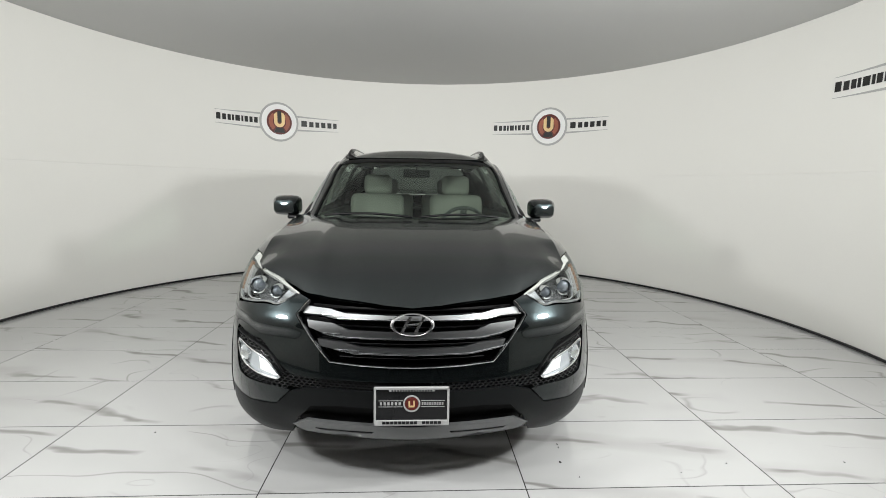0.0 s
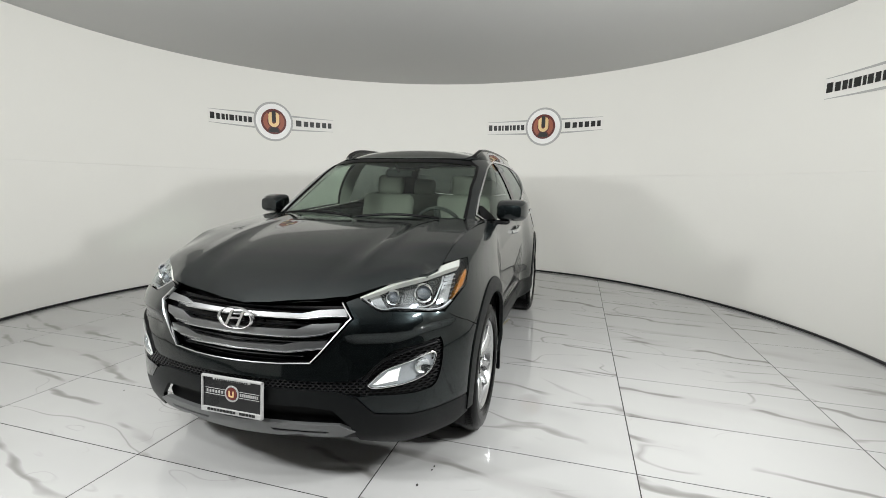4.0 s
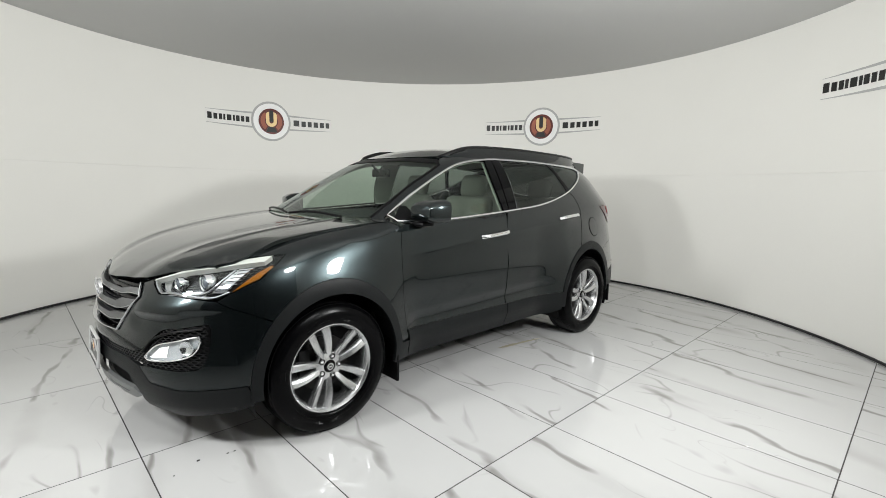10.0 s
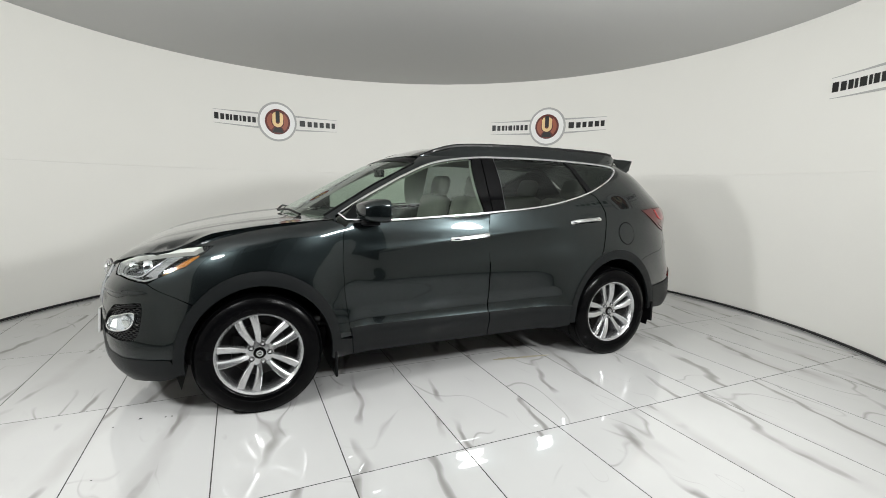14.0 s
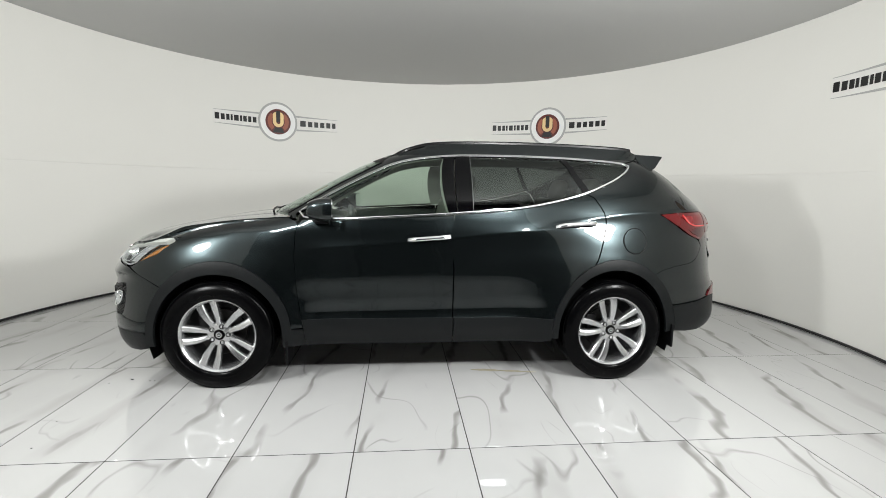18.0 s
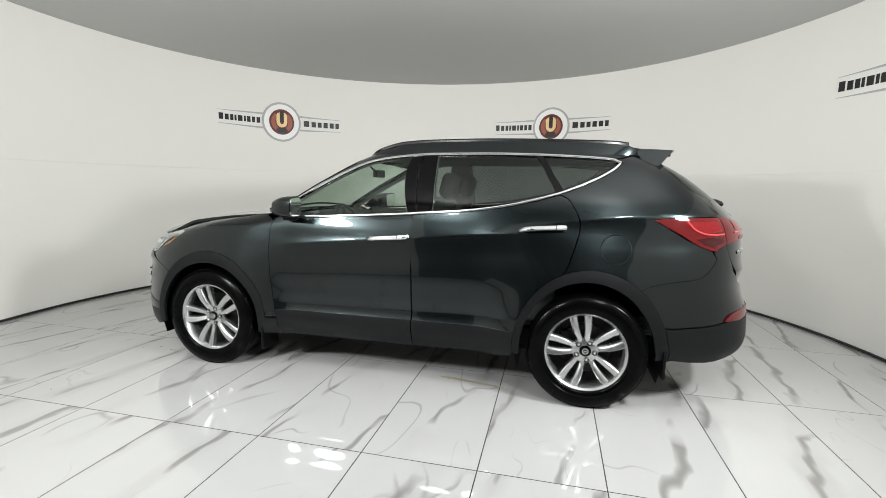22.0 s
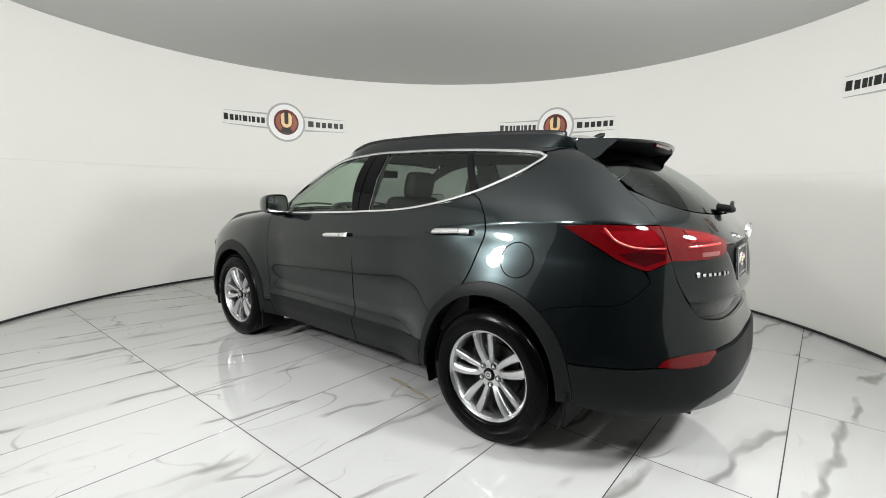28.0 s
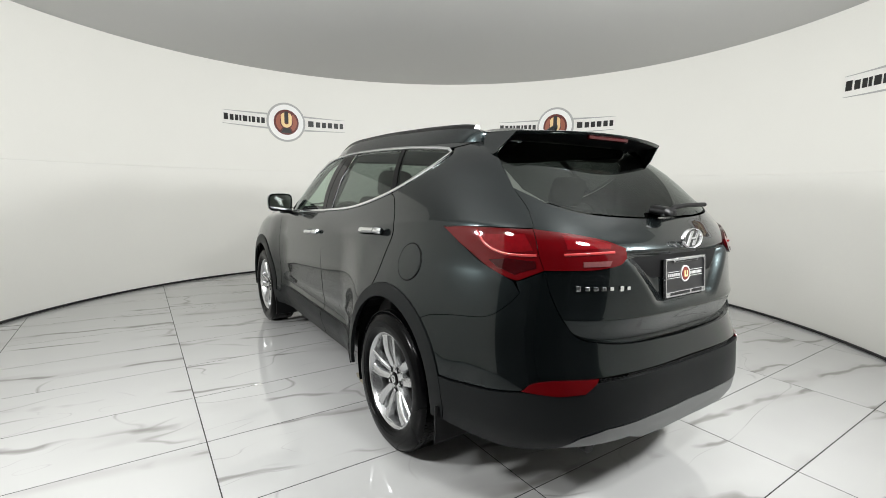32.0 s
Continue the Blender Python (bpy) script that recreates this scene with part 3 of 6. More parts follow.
def inverse(surface, z, x=None, y=None, tail=False):
    """tau of the point at height z with the given x, or, near the middle of nose and tail, with the given y."""
    kind = "body" if surface is body else "cabin" if surface is cabin else "flank"
    reach, wide, m, n, _ = measures(kind, z, not tail if x is None else x >= MID)
    if x is not None:
        X = np.clip((x - MID) / reach, -1, 1)
        Y = (1 - np.abs(X) ** m) ** (1 / n)
    else:
        Y = min(y / wide, 1)
        X = (1 - Y ** n) ** (1 / m) * (-1 if tail else 1)
    return float(np.arctan2(Y, X) * 2 / np.pi)


# ---- panels ----
def on(surface, *specs):
    """(tau, z) of places on a surface: ("x", x, z), or by their half width ("y", y, z) at the nose and ("t", y, z) at the tail."""
    out = []
    for how, a, z in specs:
        out.append((inverse(surface, z, x=a) if how == "x" else inverse(surface, z, y=a, tail=how == "t"), z))
    return out


def bend(pts, per=6):
    """A smooth open curve through the points."""
    if len(pts) < 3:
        return list(pts)
    P = [np.array(p, float) for p in pts]
    P = [2 * P[0] - P[1]] + P + [2 * P[-1] - P[-2]]
    out = []
    for a, b, c, d in zip(P, P[1:], P[2:], P[3:]):
        for k in range(per):
            t = k / per
            out.append(tuple(0.5 * (2 * b + (c - a) * t + (2 * a - 5 * b + 4 * c - d) * t * t + (3 * b - a - 3 * c + d) * t ** 3)))
    out.append(tuple(P[-2]))
    return out


def both(pts, about=0.0):
    """A half outline and its mirror image round the middle of the nose (0) or the tail (2), joined."""
    return list(pts) + [(2 * about - u, v) for u, v in reversed(pts)]


def arch(surface, cx, cz, rx, rz, z0, z1, n=26):
    """An arc over a wheel from the height z0 on its front to z1 on its back side, as (tau, z)."""
    a0, a1 = math.asin(max(-1, (z0 - cz) / rz)), math.pi - math.asin(max(-1, (z1 - cz) / rz))
    return on(surface, *[("x", cx + rx * math.cos(a0 + (a1 - a0) * k / n), cz + rz * math.sin(a0 + (a1 - a0) * k / n)) for k in range(n + 1)])


def in_poly(poly, x, y):
    inside = np.zeros(np.shape(x), bool)
    for (x0, y0), (x1, y1) in zip(poly, poly[1:] + poly[:1]):
        cross = (y0 > y) != (y1 > y)
        inside ^= cross & (x < (x1 - x0) * (y - y0) / (y1 - y0 + 1e-15) + x0)
    return inside


def panel(name, surface, outline, mat, parent, label="", side=1, gap=0.0015, skirt=0.02, off=0.0, grain=0.035, holes=(), wide=2.1, shape=None, creases=()):
    """A sheet of the given outline laid on a surface, with turned-in edges. off lifts it off the surface; shape(u, v) adds relief."""
    def tidy(poly, inward):
        pts = []
        for (u0, v0), (u1, v1) in zip(poly, poly[1:] + poly[:1]):
            d = math.hypot((u1 - u0) * wide, v1 - v0)
            if d < 1e-5:
                continue
            n = max(1, int(d / (grain * 0.8)))
            pts += [(u0 + (u1 - u0) * k / n, v0 + (v1 - v0) * k / n) for k in range(n)]
        if inward:
            q = np.array(pts)
            P = surface(q[:, 0], q[:, 1])
            eps = 1e-3
            du = np.linalg.norm(surface(q[:, 0] + eps, q[:, 1]) - P, axis=1) / eps
            dv = np.linalg.norm(surface(q[:, 0], q[:, 1] + eps) - P, axis=1) / eps
            area = 0.5 * np.sum(q[:, 0] * np.roll(q[:, 1], -1) - q[:, 1] * np.roll(q[:, 0], -1))
            t = np.roll(q, -1, 0) - np.roll(q, 1, 0)
            nrm = np.stack([-t[:, 1] * dv, t[:, 0] * du], 1) * np.sign(area)
            nrm /= np.linalg.norm(nrm, axis=1)[:, None] + 1e-12
            q = q + nrm * inward / np.stack([du, dv], 1)
            pts = [tuple(p) for p in q]
        return pts

    outer = tidy(outline, gap)
    inner = [tidy(h, 0) for h in holes]
    us, vs = [p[0] for p in outer], [p[1] for p in outer]
    gu, gv = np.meshgrid(np.arange(min(us), max(us), grain / wide), np.arange(min(vs), max(vs), grain))
    gu[1::2] += grain / wide / 2
    gu, gv = gu.ravel(), gv.ravel()
    keep = in_poly(outer, gu, gv)
    for h in inner:
        keep &= ~in_poly(h, gu, gv)
    edge = np.array(sum([outer] + inner, []))
    if keep.any():
        gu, gv = gu[keep], gv[keep]
        near = np.min(np.hypot((gu[:, None] - edge[None, :, 0]) * wide, gv[:, None] - edge[None, :, 1]), axis=1) > grain * 0.45
        gu, gv = gu[near], gv[near]
    else:
        gu, gv = gu[:0], gv[:0]
    for line in creases:
        q = np.array([p for d in (-0.024, -0.010, 0.0, 0.010, 0.024) for p in [(a, b + d) for a, b in line]])
        ok = in_poly(outer, q[:, 0], q[:, 1]) & (np.min(np.hypot((q[:, None, 0] - edge[None, :, 0]) * wide, q[:, None, 1] - edge[None, :, 1]), axis=1) > 0.008)
        q = q[ok]
        if len(q):
            far = np.min(np.hypot((gu[:, None] - q[None, :, 0]) * wide, gv[:, None] - q[None, :, 1]), axis=1) > 0.014
            gu, gv = np.r_[gu[far], q[:, 0]], np.r_[gv[far], q[:, 1]]
    verts2 = [Vector((u * wide, v)) for ring in [outer] + inner for u, v in ring]
    edges, start = [], 0
    for ring in [outer] + inner:
        n = len(ring)
        edges += [(start + k, start + (k + 1) % n) for k in range(n)]
        start += n
    verts2 += [Vector((u * wide, v)) for u, v in zip(gu, gv)]
    vo, _, fo, *_ = geometry.delaunay_2d_cdt(verts2, edges, [], 0, 1e-6)
    uv = np.array([(p.x / wide, p.y) for p in vo])
    tris = np.array([f for f in fo if len(f) == 3])
    mid = uv[tris].mean(1)
    good = in_poly(outer, mid[:, 0], mid[:, 1])
    for h in inner:
        good &= ~in_poly(h, mid[:, 0], mid[:, 1])
    tris = tris[good]

    eps = 1e-3
    P = surface(uv[:, 0], uv[:, 1])

    def normals(u, v):
        a = surface(u + eps, v) - surface(u - eps, v)
        b = surface(u, v + eps) - surface(u, v - eps)
        n = np.cross(a, b)
        return n / (np.linalg.norm(n, axis=1)[:, None] + 1e-12)

    N = normals(uv[:, 0], uv[:, 1])
    ref = np.stack([P[:, 0] * 0.5, P[:, 1], P[:, 2] - 0.2 if surface in (hood, roof) else 0 * P[:, 2]], 1)
    if np.sum(N * ref) < 0:
        N = -N
    lift = off + (shape(uv[:, 0], uv[:, 1], P) if shape else 0)
    P = P + N * (np.asarray(lift)[..., None] if np.ndim(lift) else lift)
    if shape:
        sign = 1.0 if np.sum(normals(uv[:, 0], uv[:, 1]) * N) > 0 else -1.0

        def raised(u, v):
            Q = surface(u, v)
            return Q + sign * normals(u, v) * np.asarray(off + shape(u, v, Q))[:, None]

        du, dv = 0.004 / wide, 0.004
        n = np.cross(raised(uv[:, 0] + du, uv[:, 1]) - raised(uv[:, 0] - du, uv[:, 1]), raised(uv[:, 0], uv[:, 1] + dv) - raised(uv[:, 0], uv[:, 1] - dv)) * sign
        N = n / (np.linalg.norm(n, axis=1)[:, None] + 1e-12)
    fn = np.cross(P[tris[:, 1]] - P[tris[:, 0]], P[tris[:, 2]] - P[tris[:, 0]])
    wrong = np.sum(fn * N[tris[:, 0]], axis=1) < 0
    tris[wrong] = tris[wrong][:, ::-1]
    used = np.unique(tris)
    remap = np.full(len(P), -1)
    remap[used] = np.arange(len(used))
    P, N, tris = P[used], N[used], remap[tris]
    count = {}
    for a, b, c in tris:
        for e in ((a, b), (b, c), (c, a)):
            count[e] = 1
    rim = [(a, b) for a, b in count if (b, a) not in count]
    faces = [tuple(int(i) for i in t) for t in tris]
    loop_n = [tuple(N[i]) for t in tris for i in t]
    V = [tuple(p) for p in P]
    if skirt:
        base = len(V)
        ids = {}
        for a, b in rim:
            for i in (a, b):
                if i not in ids:
                    ids[i] = base + 2 * len(ids)
                    V += [tuple(P[i]), tuple(P[i] - N[i] * skirt)]
        for a, b in rim:
            f = (ids[b], ids[a], ids[a] + 1, ids[b] + 1)
            n = np.cross(np.array(V[f[1]]) - V[f[0]], np.array(V[f[3]]) - V[f[0]])
            n /= np.linalg.norm(n) + 1e-12
            faces.append(f)
            loop_n += [tuple(n)] * 4
    if side < 0:
        V = [(x, -y, z) for x, y, z in V]
        out_n, k = [], 0
        for f in faces:
            ln = [(a, -b, c) for a, b, c in loop_n[k:k + len(f)]]
            out_n += ln[::-1]
            k += len(f)
        faces, loop_n = [f[::-1] for f in faces], out_n
    me = mesh_of(name, V, faces, mat, True)
    me.normals_split_custom_set(loop_n)
    return part(name, me, None, parent, label)


def ribbon(name, path, width, height, mat, parent, label="", ups=None, side=1, closed=False):
    """A moulding of rounded section along a path of 3D points; ups: the outward direction at each point."""
    P = np.array(path, float)
    n = len(P)
    T = np.roll(P, -1, 0) - np.roll(P, 1, 0) if closed else np.gradient(P, axis=0)
    T /= np.linalg.norm(T, axis=1)[:, None] + 1e-12
    U = np.array(ups, float) if ups is not None else np.tile((0, 1.0, 0), (n, 1))
    U = U - np.sum(U * T, 1)[:, None] * T
    U /= np.linalg.norm(U, axis=1)[:, None] + 1e-12
    S = np.cross(T, U)
    sect = [(-0.5, -0.5), (-0.5, 0.15), (-0.33, 0.42), (0, 0.5), (0.33, 0.42), (0.5, 0.15), (0.5, -0.5)]
    V = [P[k] + S[k] * a * width + U[k] * b * height for k in range(n) for a, b in sect]
    m, F = len(sect), []
    for k in range(n if closed else n - 1):
        j = (k + 1) % n
        for i in range(m):
            F.append((k * m + i, j * m + i, j * m + (i + 1) % m, k * m + (i + 1) % m))
    if not closed:
        F += [tuple(range(m)), tuple(range((n - 1) * m, n * m))]
    V = [(x, y * side, z) for x, y, z in V]
    bm = bmesh.new()
    vs = [bm.verts.new(v) for v in V]
    for f in F:
        bm.faces.new([vs[i] for i in f])
    return part(name, bm, mat, parent, label, smooth=True)


def comb(name, surface, outline, parent, label, off, depth=0.012, pitch=0.0150, tall=0.0155, holes=()):
    """Open six-sided cells laid side by side on a surface, within an outline."""
    us, vs = [p[0] for p in outline], [p[1] for p in outline]
    cells = [(u + (j % 2) * pitch / 2, v) for j, v in enumerate(np.arange(min(vs), max(vs), tall * 0.75)) for u in np.arange(math.floor(min(us) / pitch) * pitch, max(us), pitch)]
    C = np.array(cells)
    ang = np.arange(6) * np.pi / 3 + np.pi / 6
    hexa = np.stack([np.cos(ang) * pitch / 3 ** 0.5, np.sin(ang) * tall / 2], 1)
    keep = np.sum([in_poly(outline, C[:, 0] + h[0], C[:, 1] + h[1]) for h in hexa], 0) >= 4
    for hole in holes:
        keep &= ~in_poly(hole, C[:, 0], C[:, 1])
    C = C[keep]
    rings = [(1.0, off), (0.74, off), (0.66, off - depth)]
    uv = np.concatenate([C[:, None, :] + hexa[None] * f for f, _ in rings], 1)
    q = uv.reshape(-1, 2)
    e = 1e-3
    n = np.cross(surface(q[:, 0] + e, q[:, 1]) - surface(q[:, 0] - e, q[:, 1]), surface(q[:, 0], q[:, 1] + e) - surface(q[:, 0], q[:, 1] - e))
    n /= np.linalg.norm(n, axis=1)[:, None] + 1e-12
    P = surface(q[:, 0], q[:, 1])
    if np.sum(n * P * (1, 1, 0)) < 0:
        n = -n
    P = P + n * np.tile(np.repeat([o for _, o in rings], 6), len(C))[:, None]
    faces = [(18 * c + 6 * r + k, 18 * c + 6 * r + (k + 1) % 6, 18 * c + 6 * r + 6 + (k + 1) % 6, 18 * c + 6 * r + 6 + k) for c in range(len(C)) for r in (0, 1) for k in range(6)]
    return tagged(part(name, mesh_of(name, P, faces, M_MESH), None, parent, label), kind="stuff")


def normal_at(surface, u, v):
    e = 1e-3
    n = np.cross(surface(u + e, v) - surface(u - e, v), surface(u, v + e) - surface(u, v - e))
    n = n / (np.linalg.norm(n) + 1e-12)
    P = surface(u, v)
    return n if n[0] * P[0] * 0.5 + n[1] * P[1] >= 0 else -n


def moulding(name, surface, outline, width, height, mat, parent, label="", side=1, closed=False, off=0.0):
    pts, ups = [], []
    for u, v in outline:
        n = normal_at(surface, u, v)
        pts.append(surface(u, v) + n * off)
        ups.append(n)
    return ribbon(name, pts, width, height, mat, parent, label, ups, side, closed)


def tube(points, r, segs=8):
    """A round bar through 3D points."""
    P = np.array(points, float)
    T = np.gradient(P, axis=0)
    T /= np.linalg.norm(T, axis=1)[:, None] + 1e-12
    ref = np.array((0.13, 0.21, 0.97))
    bm = bmesh.new()
    rows = []
    for p, t in zip(P, T):
        a = np.cross(t, ref)
        a /= np.linalg.norm(a)
        b = np.cross(t, a)
        rows.append([bm.verts.new(p + r * (math.cos(2 * math.pi * k / segs) * a + math.sin(2 * math.pi * k / segs) * b)) for k in range(segs)])
    for x, y in zip(rows, rows[1:]):
        for k in range(segs):
            bm.faces.new((x[k], x[(k + 1) % segs], y[(k + 1) % segs], y[k]))
    bm.faces.new(rows[0])
    bm.faces.new(rows[-1])
    return bm


def blob(stations, segs=20, power=2.6):
    """A rounded solid lofted through (centre, half sizes, axis) ellipses: stations of (x, y, z, half_y, half_z) along x."""
    bm = bmesh.new()
    rows = []
    for x, y, z, hy, hz in stations:
        row = []
        for k in range(segs):
            a = 2 * math.pi * k / segs
            c, s = math.cos(a), math.sin(a)
            r = (abs(c) ** power + abs(s) ** power) ** (-1 / power)
            row.append(bm.verts.new((x, y + hy * r * c, z + hz * r * s)))
        rows.append(row)
    for p, q in zip(rows, rows[1:]):
        for k in range(segs):
            bm.faces.new((p[k], p[(k + 1) % segs], q[(k + 1) % segs], q[k]))
    bm.faces.new(rows[0])
    bm.faces.new(rows[-1])
    return bm


# ---- outlines of the car, in its own space: x ahead, y to its left, z up ----
FRONT_WHEEL, REAR_WHEEL, AXLE_Z, HUB_Y = 1.35, -1.35, 0.362, 0.822
FRONT_OUT = (1.335, 0.36, 0.462, 0.505)
FRONT_IN = (1.335, 0.36, 0.405, 0.42)
REAR_OUT = (-1.360, 0.36, 0.462, 0.518)
REAR_IN = (-1.345, 0.36, 0.402, 0.445)
SILL_TOP, SILL_LOW = 0.464, 0.278


def arc_z(ell, x):
    cx, cz, rx, rz = ell
    return cz + rz * math.sqrt(max(0, 1 - ((x - cx) / rx) ** 2))


DLO_TOP = [(0.84, 1.176), (0.70, 1.262), (0.603, 1.318), (0.369, 1.44), (0.134, 1.532), (-0.145, 1.572), (-0.588, 1.585), (-0.99, 1.578), (-1.312, 1.562), (-1.47, 1.548)]
DLO_LOW = [(-1.513, 1.528), (-1.459, 1.478), (-1.32, 1.402), (-1.116, 1.322), (-0.842, 1.253), (-0.572, 1.212), (-0.229, 1.184), (0.151, 1.160), (0.572, 1.138), (0.80, 1.140)]
DTOP, DLOW = curve(*sorted(DLO_TOP)), curve(*sorted(DLO_LOW))


def bumper_relief(u, v, P):
    """The cheek swells under each headlight and breaks off in a soft edge above the lamp pocket."""
    y, z = np.abs(P[:, 1]), P[:, 2]
    line = 0.748 + 0.035 * step((y - 0.66) / 0.16)
    d = z - line
    lobe = np.where(d > 0, np.exp(-(d / 0.06) ** 2), np.exp(-(d / 0.018) ** 2))
    return (0.011 * lobe - 0.009 * np.exp(-((d + 0.055) / 0.035) ** 2)) * step((y - 0.44) / 0.10) * step((0.90 - y) / 0.10)


FOG = [("y", 0.575, 0.530), ("y", 0.64, 0.592), ("y", 0.73, 0.622), ("x", 1.985, 0.645), ("x", 1.985, 0.60), ("x", 2.02, 0.553), ("y", 0.70, 0.525), ("y", 0.60, 0.517), ("y", 0.575, 0.530)]


def front_end(car):
    B = body
    # painted bumper skin round the grille and the lamp pockets
    half = (on(B, ("y", 0.0, 0.607), ("y", 0.21, 0.609), ("y", 0.355, 0.622), ("y", 0.42, 0.70), ("y", 0.505, 0.806), ("y", 0.455, 0.868), ("y", 0.50, 0.885))
            + on(B, ("y", 0.60, 0.830), ("y", 0.66, 0.831), ("x", 1.99, 0.820), ("x", 1.905, 0.808), ("x", 1.77, 0.738))
            + [p for p in arch(B, *FRONT_OUT, 0.395, 0.69, 40) if B(*p)[0] > 1.62 and p[1] < 0.70][::-1]
            + bend(on(B, ("x", 1.81, 0.393), ("x", 1.95, 0.388), ("x", 2.061, 0.384), ("y", 0.70, 0.391), ("y", 0.60, 0.405)))
            + on(B, ("y", 0.53, 0.478))
            + bend(on(B, ("y", 0.60, 0.484), ("y", 0.728, 0.479), ("x", 2.03, 0.482), ("x", 1.985, 0.497), ("x", 1.955, 0.562), ("x", 1.938, 0.66), ("x", 1.945, 0.702)))
            + bend(on(B, ("x", 1.98, 0.699), ("y", 0.743, 0.683), ("y", 0.667, 0.668), ("y", 0.60, 0.606), ("y", 0.555, 0.565), ("y", 0.50, 0.543)))
            + on(B, ("y", 0.30, 0.543), ("y", 0.0, 0.545)))
    bumper = panel("front_bumper", B, both(half), M_PAINT, car, "dark green painted front bumper", shape=bumper_relief, grain=0.025)
    mesh_half = on(B, ("y", 0, 0.552), ("y", 0.30, 0.55), ("y", 0.50, 0.55), ("y", 0.60, 0.612), ("y", 0.667, 0.674), ("y", 0.743, 0.689), ("x", 1.93, 0.71), ("x", 1.935, 0.55), ("x", 1.98, 0.485),
                   ("y", 0.728, 0.474), ("y", 0.60, 0.478), ("y", 0.516, 0.485), ("y", 0.45, 0.492), ("y", 0.0, 0.495))
    panel("mesh_backing", B, both(mesh_half), M_BLACK, bumper, off=-0.024, gap=0, skirt=0)
    fog = bend(on(B, *FOG), 5)[:-1]
    comb("honeycomb", B, both(mesh_half), bumper, "black honeycomb mesh", -0.008, holes=(fog, [(-u, v) for u, v in fog]))
    clad_half = (on(B, ("y", 0, 0.503), ("y", 0.35, 0.506), ("y", 0.45, 0.50), ("y", 0.53, 0.474)) + bend(on(B, ("y", 0.60, 0.402), ("y", 0.70, 0.388), ("x", 2.061, 0.381), ("x", 1.95, 0.385), ("x", 1.81, 0.390)))
                 + on(B, ("x", 1.795, 0.36), ("x", 1.775, 0.285)) + bend(on(B, ("x", 1.85, 0.262), ("x", 2.0, 0.235), ("y", 0.68, 0.225), ("y", 0.53, 0.268)))
                 + on(B, ("y", 0.50, 0.345), ("y", 0.435, 0.418), ("y", 0.31, 0.431), ("y", 0.0, 0.427)))
    panel("bumper_cladding", B, both(clad_half), M_CLAD, bumper, "dark grey textured plastic lower bumper")
    panel("air_intake", B, both(on(B, ("y", 0, 0.44), ("y", 0.44, 0.43), ("y", 0.52, 0.34), ("y", 0.50, 0.25), ("y", 0, 0.25))), M_BLACK, bumper, off=-0.045, gap=0, skirt=0)
    skid = on(B, ("y", 0.0, 0.352), ("y", 0.16, 0.352), ("y", 0.46, 0.350), ("y", 0.525, 0.318), ("y", 0.47, 0.292), ("y", 0.34, 0.290), ("y", 0.29, 0.300), ("y", 0.20, 0.286), ("y", 0.0, 0.286))
    slots = [on(B, ("y", 0.16, 0.322), ("y", 0.42, 0.318), ("y", 0.40, 0.308), ("y", 0.17, 0.311))]
    panel("skid_plate", B, both(skid), M_SKID, bumper, "satin grey skid plate", off=0.004, holes=[slots[0], [(-u, v) for u, v in slots[0]][::-1]])
    panel("chin", B, both(on(B, ("y", 0, 0.30), ("y", 0.50, 0.30), ("y", 0.54, 0.23), ("y", 0, 0.21))), M_BLACK, bumper, off=-0.03, gap=0, skirt=0)
    # grille: black bed, chrome surround, three winged bars and thin black slats
    edge = on(B, ("y", 0.0, 0.861), ("y", 0.22, 0.860), ("y", 0.445, 0.866), ("y", 0.495, 0.806), ("y", 0.42, 0.708), ("y", 0.35, 0.627), ("y", 0.21, 0.614), ("y", 0.0, 0.612))
    grille = panel("grille", B, both(edge), M_GLOSSBLACK, car, "gloss black grille with three chrome-edged silver bars", off=-0.035, gap=0, skirt=0)
    low = on(B, *[("y", 0.445 + (0.495 - 0.445) * t, 0.862 + (0.806 - 0.862) * t) for t in (0, 0.5, 1)], *[("y", 0.495 + (0.352 - 0.495) * t, 0.806 + (0.628 - 0.806) * t) for t in (0.25, 0.5, 0.75)], ("y", 0.345, 0.625), ("y", 0.21, 0.617), ("y", 0.1, 0.615), ("y", 0.002, 0.615))
    moulding("grille_surround", B, low + [(-u, v) for u, v in low[::-1]], 0.008, 0.018, M_DARKCHROME, grille, "chrome grille surround", off=0.004)
    for z0, z1, wing, tip in ((0.802, 0.821, 0.415, 0.844), (0.728, 0.757, 0.400, 0.790), (0.664, 0.690, 0.350, 0.715)):
        top = on(B, ("y", 0, z1), ("y", 0.20, z1 + 0.002), ("y", wing - 0.13, z1 + 0.002), ("y", wing - 0.06, tip - 0.006), ("y", wing + 0.055 if tip < 0.84 else wing + 0.045, tip))
        bot = on(B, ("y", wing + 0.045 if tip < 0.84 else wing + 0.062, tip - 0.030), ("y", wing - 0.02, z0 + 0.012), ("y", wing - 0.10, z0), ("y", 0.2, z0), ("y", 0, z0))
        bar = panel("grille_bar", B, both(top + bot), M_SATIN, grille, "satin silver grille bar", off=-0.004, skirt=0.028, gap=0, grain=0.02)
        moulding("chrome_edge", B, [(-u, v) for u, v in bot[::-1]][:-1] + [(0.0, z0)] + bot[::-1][1:], 0.006, 0.007, M_DARKCHROME, bar, "bright chrome lip", off=0.0)
